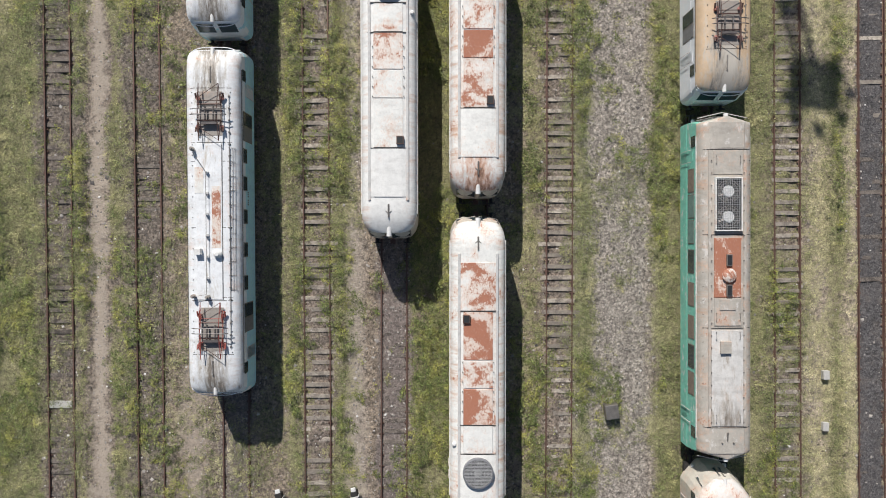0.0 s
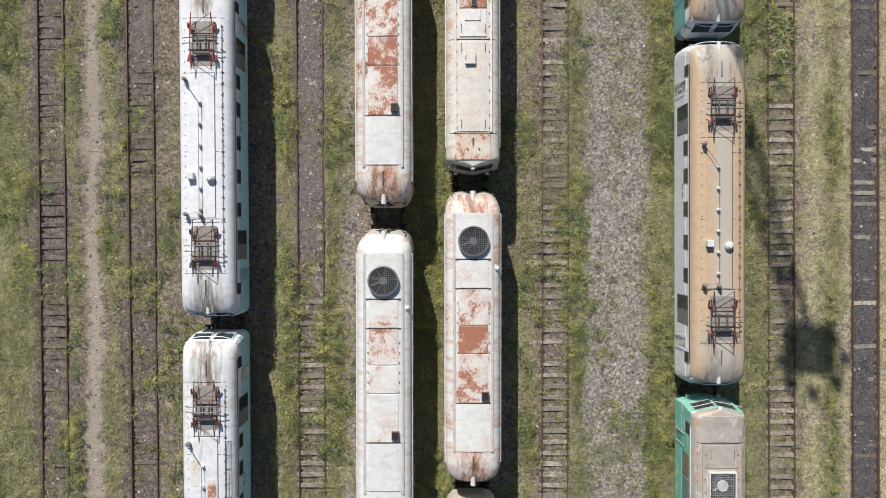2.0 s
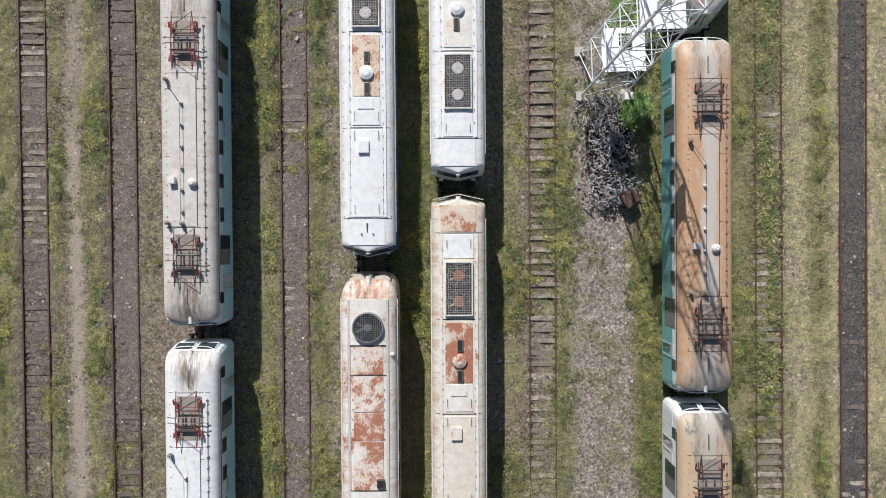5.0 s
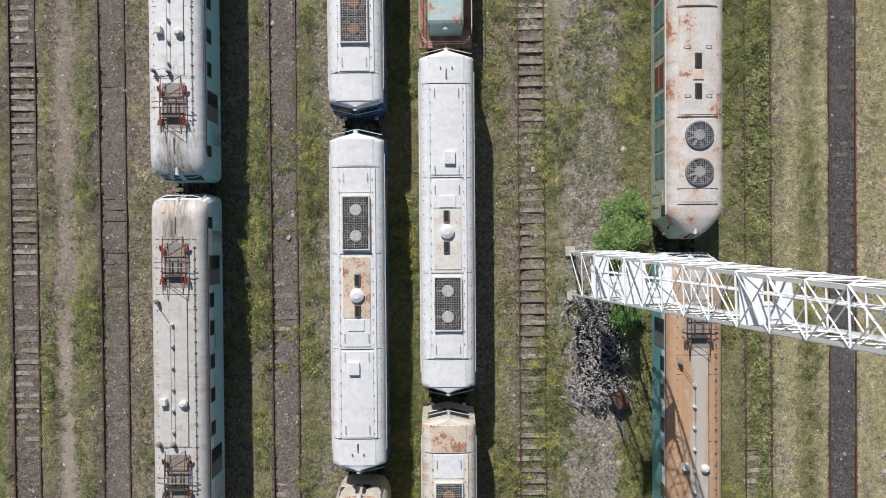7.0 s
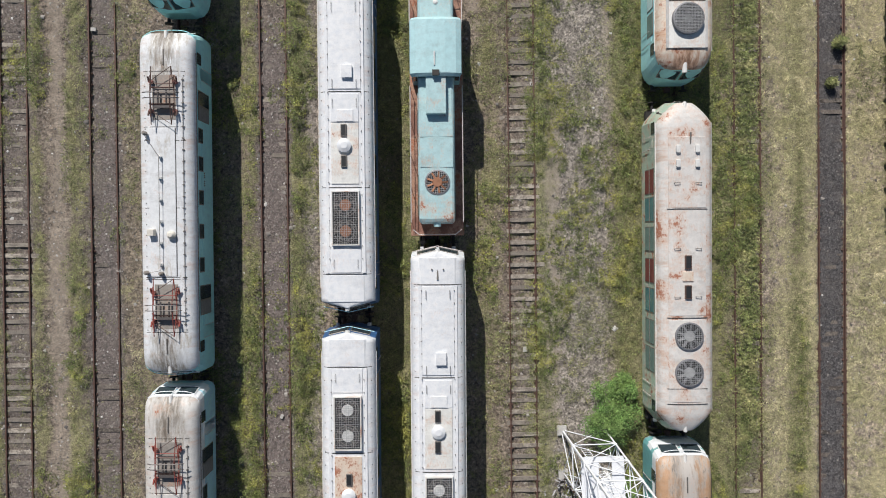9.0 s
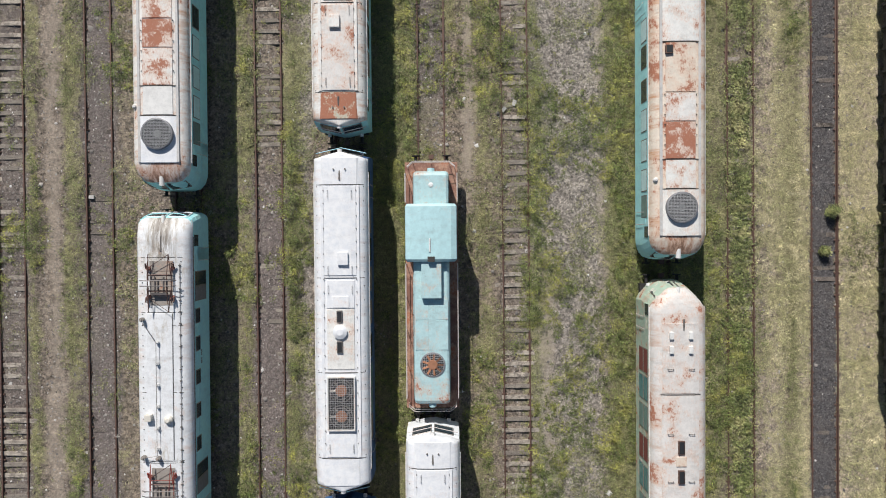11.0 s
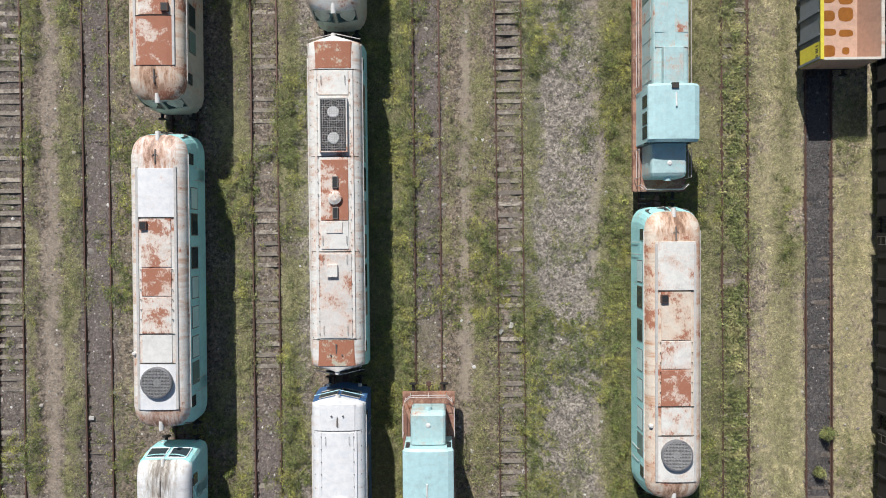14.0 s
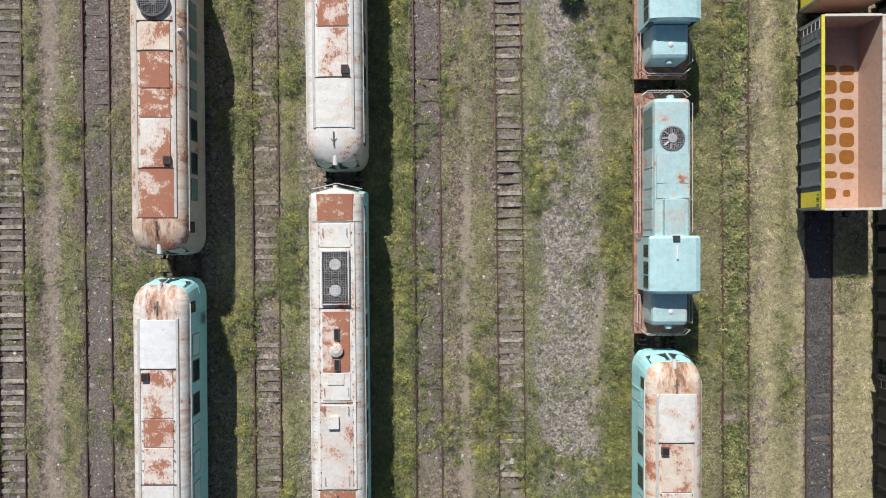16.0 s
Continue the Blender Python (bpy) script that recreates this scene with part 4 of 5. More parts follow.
        tagged(part("lettering_bars", bm, M["steel_dark"], ob), kind="stuff")
    side_fittings(ob, L, half, top, wins, side)
    return ob


def diesel_round(key, ylo, yhi, label, group, roof, side, panels, fan="dark", flip=False, lower=None):
    """The fan stands towards +y. panels: materials from the fan's end: bed, strips, end plate."""
    half, top = 1.47, 4.12
    ob, L = loco_base(key, ylo, yhi, "diesel_locomotive", label, group, half, top, "round", roof, side, lower, flip, 3)
    h = L / 2
    marks = [0.95, 3.42, 4.95, 6.9, 8.4, 11.0, 13.6]
    wide = [1.05, 0.78, 0.78, 0.78, 0.78, 1.05]
    for a, b, w, mat in zip(marks, marks[1:], wide, panels):
        part("roof_panel", patch_on_roof(half, top, -w, w, h - b + 0.025, h - a - 0.025, 0.05), M[mat], ob)
    for x in (-1.0, 1.0):
        part("roof_rib", bx(x - 0.07, x + 0.07, -h + 1.7, h - 1.0, roof_z(top, half, x) - 0.08, roof_z(top, half, x) + 0.07, bevel=0.02), M["rib"], ob)
    for a in (3.42, 4.95, 11.0):
        part("seam", seam_across(half, top, h - a, 0.03, 0.74, 0.055), M["seam"], ob)
    tagged(part("roof_lugs", lug_row(half, top + 0.05, L, 0.56, 0.52, h - 8.3, h - 5.2), M["seam"], ob), kind="stuff")
    fan_round(ob, 0.0, h - 2.45, top + 0.05, 0.74, fan, 0.20)
    hatch(ob, 0.62, h - 10.6, top + 0.03, 0.38, 0.44, 0.14, M["rail"], True)
    dome(ob, "roof_vent", 1.25, h - 3.9, top - 0.25, 0.12, 0.22, M["white"])
    bm = bmesh.new()
    tube(bm, [(-0.16, -h + 1.15, top), (0, -h + 1.0, top), (0.16, -h + 1.15, top)], 0.022, 5)
    rod(bm, (0, -h + 0.8, top - 0.02), (0, -h + 1.5, top + 0.04), 0.045, 8)
    part("horn", bm, M["steel"], ob)
    panel = "panel_aqua" if side == "side_aqua" else "louvre"
    wins = [(y - 0.55, y + 0.55, 2.3, 3.15, mat) for y, mat in ((-4.4, panel), (-3.0, "glass"), (-1.2, "glass"), (0.4, panel), (2.0, panel), (3.6, panel), (5.0, "louvre"))]
    side_fittings(ob, L, half, top, wins, side)
    return ob


def diesel_box(key, ylo, yhi, label, group, roof, side, panels, flip=False, hub="fan_blade", lower=None, nose=None, boxmat="white_light"):
    """Two fans under one grid towards +y. panels: plate before the fans, exhaust plate, small plate, long plate."""
    half, top = 1.42, 4.05
    ob, L = loco_base(key, ylo, yhi, "diesel_locomotive", label, group, half, top, "vee", roof, side, lower, flip, 3)
    h = L / 2
    for s, mat in ((1, nose or roof), (-1, nose or roof)):
        part("nose_plate", patch_on_roof(half + 0.03, top, -1.34, 1.34, *sorted((s * (h - 1.7), s * (h - 0.30))), lift=0.022), M[mat], ob)
    marks = ((1.8, 3.1, 0.78, 0), (6.4, 9.6, 0.72, 1), (9.6, 11.1, 0.72, 2), (11.3, L - 1.75, 0.85, 3))
    for a, b, w, i in marks:
        part("roof_panel", patch_on_roof(half, top, -w, w, h - b + 0.02, h - a - 0.02, 0.05), M[panels[i]], ob)
    for x in (-0.93, 0.93):
        part("roof_rib", bx(x - 0.08, x + 0.08, -h + 1.75, h - 1.8, roof_z(top, half, x) - 0.08, roof_z(top, half, x) + 0.06, bevel=0.02), M[boxmat], ob)
    for a in (1.75, 6.25, 11.2, L - 1.7):
        part("seam", seam_across(half, top, h - a, 0.032, 0.88, 0.03), M["seam"], ob)
    tagged(part("roof_lugs", lug_row(half, top, L, 0.86, 0.74, -h + 1.8, h - 1.8), M["seam"], ob), kind="stuff")
    tagged(part("rib_clips", lug_row(half, top + 0.07, L, 0.60, 0.66, -h + 2.0, h - 2.0), M["steel_dark"], ob), kind="stuff")
    fan_box(ob, 0.0, h - 6.0, h - 3.3, top + 0.04, hub)
    for y in (h - 7.6, h - 9.2):
        hatch(ob, 0.05, y, top + 0.05, 0.30, 0.62, 0.10, M["steel"], True)
    dome(ob, "exhaust_dome", 0.02, h - 8.4, top + 0.05, 0.33, 0.24, M[boxmat if panels[1] != "rusty" else "white_rusty"], 20)
    hatch(ob, -0.02, h - 9.95, top + 0.04, 0.85, 0.6, 0.05, M[panels[2]])
    hatch(ob, -0.15, h - 12.2, top + 0.05, 0.55, 0.65, 0.16, M[panels[2]])
    bm = bmesh.new()
    rod(bm, (0, -h + 0.7, top - 0.06), (0, -h + 1.45, top + 0.05), 0.05, 8)
    for x in (-0.3, 0.3):
        rod(bm, (x, -h + 0.9, top - 0.06), (x, -h + 0.9, top + 0.1), 0.04, 8)
    part("horn", bm, M["steel"], ob)
    bm = bmesh.new()
    for y in (h - 2.3, h - 11.6, -h + 2.2, h - 10.6):
        for x in (-0.62, 0.62):
            tube(bm, [(x, y - 0.2, top + 0.02), (x, y - 0.2, top + 0.12), (x, y + 0.2, top + 0.12), (x, y + 0.2, top + 0.02)], 0.012, 4)
    part("lifting_handles", bm, M["steel"], ob)
    wins = [(y - 0.6, y + 0.6, 2.3, 3.1, mat) for y, mat in ((-5.3, "board"), (-3.8, "glass"), (-2.2, "board"), (-0.4, "board"), (1.4, "glass"), (3.0, "louvre"), (4.4, "louvre"), (5.8, "board"))]
    side_fittings(ob, L, half, top, wins, side)
    return ob


def diesel_twin(key, ylo, yhi, label, group, side="side_green", flip=False):
    """Two separate round fans towards -y, twin exhausts amidships and paired vents towards +y."""
    half, top = 1.45, 4.1
    ob, L = loco_base(key, ylo, yhi, "diesel_locomotive", label, group, half, top, "trap", "pinkish", side, None, flip, 3)
    h = L / 2
    for a, b, mat in ((1.6, 5.9, "pinkish"), (6.1, 11.6, "pinkish"), (11.7, 15.4, "pinkish")):
        part("roof_panel", patch_on_roof(half, top, -0.98, 0.98, -h + a, -h + b, 0.035), M[mat], ob)
    for a in (1.5, 2.3, 6.0, 11.65):
        part("seam", seam_across(half, top, -h + a, 0.03, 0.72, 0.04), M["seam"], ob)
    for a in (3.15, 5.05):
        fan_round(ob, 0.05, -h + a, top + 0.03, 0.66, "pale", 0.10)
    for a in (7.35, 8.9):
        hatch(ob, 0.0, -h + a, top + 0.03, 0.34, 0.70, 0.12, M["rail"], True)
    hatch(ob, 0.0, -h + 8.15, top + 0.03, 0.55, 0.5, 0.06, M["cream_rusty"])
    for a in (14.0, 14.75):
        for x in (-0.5, 0.5):
            bm = bx(x - 0.11, x + 0.11, -h + a - 0.2, -h + a + 0.2, top - 0.02, top + 0.16, bevel=0.04)
            part("roof_vent", bm, M["white"], ob)
    for a in (13.0, 9.6, 7.1):
        for x in (-0.55, 0.55):
            bm = tube(bmesh.new(), [(x - 0.14, -h + a, top + 0.02), (x - 0.14, -h + a, top + 0.12), (x + 0.14, -h + a, top + 0.12), (x + 0.14, -h + a, top + 0.02)], 0.018, 5)
            part("lifting_eye", bm, M["steel"], ob)
    bm = bmesh.new()
    rod(bm, (0.15, h - 2.2, top), (0.15, h - 1.6, top + 0.06), 0.05, 8)
    part("horn", bm, M["steel"], ob)
    wins = [(y - 0.62, y + 0.62, z, z + 0.62, mat) for y, mat in ((-5.0, "louvre"), (-3.5, "louvre"), (-1.8, "glass_teal"), (-0.2, "board_red"), (1.5, "louvre"), (3.1, "glass_teal"), (4.6, "board_red")) for z in (1.75, 2.55)]
    side_fittings(ob, L, half, top, wins, side)
    return ob


def rail_fence(ob, pts, h, posts, mat):
    """A handrail with posts along a line of points at deck height."""
    bm = bmesh.new()
    for k in (0.55, 1.0):
        tube(bm, [(x, y, z + h * k) for x, y, z in pts], 0.022, 5)
    for (x0, y0, z0), (x1, y1, z1) in zip(pts, pts[1:]):
        n = max(1, round(math.dist((x0, y0), (x1, y1)) / posts))
        for i in range(n + 1):
            x, y = x0 + (x1 - x0) * i / n, y0 + (y1 - y0) * i / n
            rod(bm, (x, y, z0), (x, y, z0 + h), 0.02, 5)
    return part("handrail", bm, M[mat], ob)


def switcher(key, ylo, yhi, label, group, flip, fan="rust", hood="aqua", dirty="aqua_dirty"):
    """A hood shunter: long hood with the fan towards -y, cab, short hood towards +y."""
    cy, L = (ylo + yhi) / 2, yhi - ylo
    ob = thing("shunting_locomotive", pose(track_x(key, cy), cy, 0, 0, 0, track_turn(key, cy) + (180 if flip else 0)), label, "locomotive", group)
    h, zd = L / 2, 1.45
    part("deck", bx(-1.47, 1.47, -h, h, zd - 0.28, zd, bevel=0.02), M["deck"], ob)
    running_gear(ob, L - 0.3, 1.3, 2)
    lh0, lh1, c0, c1, s1 = -h + 0.65, h - 5.45, h - 5.45, h - 2.45, h - 0.65

    def hood_shell(y0, y1, zt, w, nose_at):
        rings = []
        prof = [(-w, zd), (-w, zt - 0.22), (-w * 0.95, zt - 0.08), (-w * 0.84, zt - 0.01), (0, zt + 0.02), (w * 0.84, zt - 0.01), (w * 0.95, zt - 0.08), (w, zt - 0.22), (w, zd)]
        for y, k, d in ((nose_at, 0.88, 0.26), (nose_at + (0.09 if nose_at == y0 else -0.09), 0.97, 0.08), (nose_at + (0.24 if nose_at == y0 else -0.24), 1, 0), (y1 if nose_at == y0 else y0, 1, 0)):
            rings.append([(x * k, y, z - d if z > zd + 0.1 else z) for x, z in prof])
        return ring_mesh(bmesh.new(), rings, False, True)

    part("long_hood", hood_shell(lh0, lh1, 3.45, 0.96, lh0), M[hood], ob)
    part("short_hood", hood_shell(c1, s1, 3.15, 0.96, s1), M[hood], ob)
    for y, s in ((lh0, -1), (s1, 1)):
        bm = bmesh.new()
        z = 3.1 if s < 0 else 2.8
        rod(bm, (0, y - s * 0.3, z), (0, y + s * 0.16, z - 0.05), 0.2, 14)
        part("headlight", bm, M["aqua"], ob)
    fan_round(ob, 0.03, lh0 + 2.15, 3.46, 0.60, fan, 0.03)
    hatch(ob, -0.62, lh0 + 1.45, 3.42, 0.2, 0.2, 0.02, M["fan_dark"])
    part("exhaust_box", bx(-0.53, 0.53, c0 - 1.95, c0 + 0.05, 3.4, 3.82, bevel=0.04), M[hood], ob)
    for a, b in ((2.95, 4.5), (4.55, 5.6)):
        for x0, x1 in ((-0.86, -0.18), (0.18, 0.86)):
            part("hood_hatch", bx(x0, x1, lh0 + a, min(lh0 + b, c0 - 2.0) , 3.42, 3.475), M[dirty], ob)
    bm = bmesh.new()
    box(bm, -1.28, 1.28, c0 + 0.06, c1 - 0.06, zd, 3.78)
    cab = part("cab", bm, M["aqua"], ob)
    rings = []
    for y in (c0 - 0.02, c0 + 0.12, c1 - 0.12, c1 + 0.02):
        k = 1.0 if c0 < y < c1 else 0.93
        d = 0.0 if c0 < y < c1 else 0.10
        rings.append([(x * k, y, z - (d if z > 3.8 else 0)) for x, z in ((-1.36, 3.70), (-1.33, 3.82), (-1.05, 3.96), (-0.5, 4.02), (0.5, 4.02), (1.05, 3.96), (1.33, 3.82), (1.36, 3.70))])
    part("cab_roof", ring_mesh(bmesh.new(), rings, False, True), M["aqua"], cab)
    part("chimney", bx(-0.18, 0.18, c0 - 0.02, c0 + 0.26, 3.9, 4.1), M["seam"], cab)
    bm = bmesh.new()
    rod(bm, (-0.06, c0 + 0.5, 4.03), (-0.06, c0 + 1.2, 4.07), 0.045, 8)
    part("horn", bm, M["fan_blade"], cab)
    for sx in (-1, 1):
        for y in (c0 + 0.45, c0 + 1.35, c0 + 2.1):
            part("window", bx(min(sx * 1.27, sx * 1.30), max(sx * 1.27, sx * 1.30), y, y + 0.65, 2.65, 3.45), M["glass"], cab)
        for y, s in ((c0 + 0.05, -1), (c1 - 0.05, 1)):
            part("window", bx(min(sx * 1.0, sx * 1.22), max(sx * 1.0, sx * 1.22), y - 0.03, y + 0.03, 2.6, 3.5), M["glass"], cab)
        for i in range(6):
            y = lh0 + 0.4 + i * 1.1
            if y + 1.0 < c0:
                part("hood_door", bx(min(sx * 0.955, sx * 0.985), max(sx * 0.955, sx * 0.985), y, y + 1.02, 1.6, 3.1), M["louvre" if i in (0, 1) else hood], ob)
        rail_fence(ob, [(sx * 1.42, -h + 0.75, zd), (sx * 1.42, c0 - 0.2, zd)], 1.0, 1.7, "railing")
        rail_fence(ob, [(sx * 1.42, c1 + 0.2, zd), (sx * 1.42, h - 0.7, zd)], 1.0, 1.7, "railing")
    for s in (-1, 1):
        rail_fence(ob, [(-1.3, s * (h - 0.32), zd), (-1.0, s * (h - 0.06), zd), (1.0, s * (h - 0.06), zd), (1.3, s * (h - 0.32), zd)], 1.0, 0.9, "railing")
    dome(ob, "hood_vent", 0.0, s1 - 0.75, 3.14, 0.12, 0.08, M["fan_blade"])
    return ob


ROW_A, ROW_B, ROW_C, ROW_D = "electric locomotive row", "first diesel row", "second diesel row", "mixed locomotive row"
electric("c", -8.3, 9.95, "white and pale blue electric locomotive with one red pantograph", ROW_A, "elec", "side_white", "side_pale", ("panto_red", "panto_dark"), walkway=True)
electric("c", 11.55, 29.1, "white-roofed electric locomotive with pale blue lower sides", ROW_A, "elec_clean", "side_white", "side_pale", ("panto_dark", "panto_red"), "stained")
electric("c", 30.7, 48.6, "grey-white electric locomotive with light blue sides, paint worn", ROW_A, "elec_grey", "side_white", "side_pale", ("panto_dark", "panto_red"))
electric("c", 50.0, 67.7, "white and teal electric locomotive with sooty roof ends", ROW_A, "elec", "side_aqua", "side_aqua", ("panto_red", "panto_dark"), "stained", "cream")
diesel_round("c", 69.55, 84.9, "white and teal diesel locomotive with rust patches on its roof", ROW_A, "white_nose", "side_aqua", ["clean", "white", "white_rusty", "rusty", "white_rusty", "clean"], "grey", True, "side_aqua")
diesel_round("c", 86.75, 102.0, "heavily rusted diesel locomotive with dull cream sides", ROW_A, "cream_nose", "side_cream", ["cream_rusty", "cream_rusty", "rusty", "rusty", "white_rusty", "rusty"], "dark", False, None)

diesel_round("e", 0.25, 15.7, "cream diesel locomotive with a dark round roof fan", ROW_B, "white", "side_cream", ["white", "white_light", "white_rusty", "white_light", "white_light", "white"], "dark")
diesel_round("e", 17.5, 32.9, "white diesel locomotive with large rust patches on the roof", ROW_B, "white_nose", "side_cream", ["white_light", "white_rusty", "white_rusty", "rusty", "white_rusty", "white"], "dark", False, None)
diesel_box("e", 34.4, 52.0, "white-roofed blue diesel locomotive with a gridded double fan", ROW_B, "clean", "side_blue", ["clean", "cream_rusty", "clean", "clean"], lower="side_blue", boxmat="clean")
diesel_box("e", 53.35, 71.1, "white-roofed dark blue diesel locomotive with rusted fan hub", ROW_B, "clean", "side_blue", ["clean", "white_light", "clean", "clean"], True, "fan_rust", "side_blue", boxmat="clean")
diesel_box("e", 72.5, 90.0, "pinkish white diesel locomotive with rusted ends and pale blue sides", ROW_B, "white_light", "side_aqua", ["white_light", "rusty", "white_light", "pinkish"], nose="patina")
diesel_round("e", 91.4, 106.7, "white rust-stained diesel locomotive", ROW_B, "white_light", "side_cream", ["white_light", "white_rusty", "white_rusty", "rusty", "white_rusty", "white_light"], "dark", False, None)

diesel_round("f", -14.9, 0.85, "white diesel locomotive with rust patches and a grey fan", ROW_C, "white_light", "side_cream", ["white_light", "white_light", "rusty", "white_rusty", "rusty", "white_rusty"], "grey", True)
diesel_round("f", 2.5, 17.8, "white diesel locomotive streaked with rust, black fan", ROW_C, "white_nose", "side_cream", ["white", "white_light", "white_rusty", "rusty", "white_rusty", "white_light"], "dark", False, None)
diesel_box("f", 19.3, 37.1, "cream diesel locomotive with rusted nose and exhaust plate", ROW_C, "cream", "side_cream", ["clean", "rusty", "white_light", "cream"], hub="fan_rust", nose="cream_rusty")
diesel_box("f", 38.5, 56.25, "white-roofed diesel locomotive with a gridded double fan", ROW_C, "clean", "side_white", ["clean", "white_light", "clean", "clean"], True, boxmat="clean")
switcher("f", 57.1, 70.85, "light aqua shunting locomotive with a rust-red deck and white rails", ROW_C, False, hood="aqua_dirty")

diesel_twin("h", -30.2, -13.0, "cream diesel locomotive with flaking paint", ROW_D, "side_cream")
diesel_box("h", -11.8, 6.4, "grimy brown-roofed diesel locomotive with mint green sides", ROW_D, "grime", "side_mint", ["grime", "rusty", "grime", "elec_grey"], lower="side_mint", boxmat="grime")
electric("h", 7.85, 25.75, "electric locomotive with ochre roof and white sides", ROW_D, "ochre", "side_white", "side_white", ("panto_dark", "panto_dark"), "ochre")
electric("h", 27.05, 45.4, "electric locomotive with rust-brown roof and teal sides", ROW_D, "ochre_red", "side_white", "side_teal", ("panto_dark", "panto_dark"), "ochre")
diesel_twin("h", 46.8, 64.0, "pinkish cream diesel locomotive with two round fans and flaking green sides", ROW_D)
diesel_round("h", 65.75, 80.9, "rust-streaked white diesel locomotive with mint sides and grey fan", ROW_D, "cream_nose", "side_aqua", ["white_light", "white_light", "rusty", "white_rusty", "cream_rusty", "white_light"], "grey", True, None)
switcher("h", 82.1, 95.5, "light blue shunting locomotive with white handrails", ROW_D, True, "pale", "aqua_dirty")
switcher("h", 96.3, 109.7, "teal and light blue shunting locomotive", ROW_D, True, "pale")


# ---- wagons ----
def open_wagon(key, ylo, yhi, label, grey, rim, inner, puddles=True, x_off=0.0):
    cy, L = (ylo + yhi) / 2, yhi - ylo
    ob = thing("open_wagon", pose(track_x(key, cy) + x_off, cy, 0, 0, 0, track_turn(key, cy)), label, "freight wagon", "open wagons")
    w, z0, z1, h = 1.60, 1.15, 3.27, L / 2
    part("floor", bx(-w + 0.06, w - 0.06, -h + 0.06, h - 0.06, z0, z0 + 0.1), M[inner], ob, "tan steel floor with dried rust stains")
    for sx in (-1, 1):
        s = part("side_wall", bx(min(sx * w, sx * (w - 0.03)), max(sx * w, sx * (w - 0.03)), -h, h, z0, z1), M[grey], ob)
        part("inner_lining", bx(min(sx * (w - 0.033), sx * (w - 0.06)), max(sx * (w - 0.033), sx * (w - 0.06)), -h + 0.06, h - 0.06, z0 + 0.1, z1 - 0.02), M[inner], s)
        n = 8
        for i in range(n + 1):
            y = -h + 0.1 + (L - 0.2) * i / n
            part("rib", bx(min(sx * w, sx * (w + 0.11)), max(sx * w, sx * (w + 0.11)), y - 0.07, y + 0.07, z0, z1 - 0.1, bevel=0.01), M[grey], s)
        part("top_rail", bx(min(sx * (w - 0.08), sx * (w + 0.10)), max(sx * (w - 0.08), sx * (w + 0.10)), -h - 0.02, h + 0.02, z1, z1 + 0.09, bevel=0.015), M[rim if sx < 0 else "cream"], s)
        part("end_panel", bx(min(sx * w, sx * (w + 0.02)), max(sx * w, sx * (w + 0.02)), -h, -h + 1.0, z0, z1 - 0.05), M[rim], s)
        bm = bmesh.new()
        for i in range(9):
            if i % 4 != 3:
                box(bm, min(sx * (w + 0.02), sx * (w + 0.026)), max(sx * (w + 0.02), sx * (w + 0.026)), -h + 0.1 + i * 0.085, -h + 0.155 + i * 0.085, 2.72, 2.94)
        tagged(part("lettering_bars", bm, M["seam"], s), kind="stuff")
        bm = bmesh.new()
        tube(bm, [(sx * (w + 0.12), h - 0.2, 1.3), (sx * (w + 0.12), h - 0.2, 3.2), (sx * (w + 0.12), h - 0.65, 3.2), (sx * (w + 0.12), h - 0.65, 1.3)], 0.018, 5)
        for z in (1.6, 2.0, 2.4, 2.8):
            rod(bm, (sx * (w + 0.12), h - 0.2, z), (sx * (w + 0.12), h - 0.65, z), 0.014, 5)
        part("ladder", bm, M["railing" if puddles else "steel"], s)
    for sy in (-1, 1):
        e = part("end_wall", bx(-w + 0.03, w - 0.03, min(sy * h, sy * (h - 0.05)), max(sy * h, sy * (h - 0.05)), z0, z1), M[inner], ob)
        part("top_rail", bx(-w + 0.08, w - 0.08, min(sy * (h - 0.08), sy * (h + 0.06)), max(sy * (h - 0.08), sy * (h + 0.06)), z1, z1 + 0.088, bevel=0.015), M["cream"], e)
    part("underframe", bx(-1.25, 1.25, -h, h, 0.85, 1.14), M["dark"], ob)
    for cy_ in (-h * 0.62, h * 0.62):
        bm = bmesh.new()
        for sx in (-1.02, 1.02):
            box(bm, sx - 0.07, sx + 0.07, cy_ - 1.1, cy_ + 1.1, 0.45, 0.85)
        bogie = part("bogie", bm, M["dark"], ob)
        for d in (-0.9, 0.9):
            bm = bmesh.new()
            for sx in (-0.75, 0.75):
                rod(bm, (sx - 0.07, cy_ + d, 0.61), (sx + 0.07, cy_ + d, 0.61), 0.46, 18)
            rod(bm, (-0.9, cy_ + d, 0.61), (0.9, cy_ + d, 0.61), 0.07, 8)
            part("wheelset", bm, M["rail"], bogie)
    for sy in (-1, 1):
        for sx in (-0.87, 0.87):
            bm = bmesh.new()
            rod(bm, (sx, sy * h, 1.02), (sx, sy * (h + 0.30), 1.02), 0.09, 10)
            rod(bm, (sx, sy * (h + 0.30), 1.02), (sx, sy * (h + 0.34), 1.02), 0.23, 14)
            part("buffer", bm, M["dark"], ob)
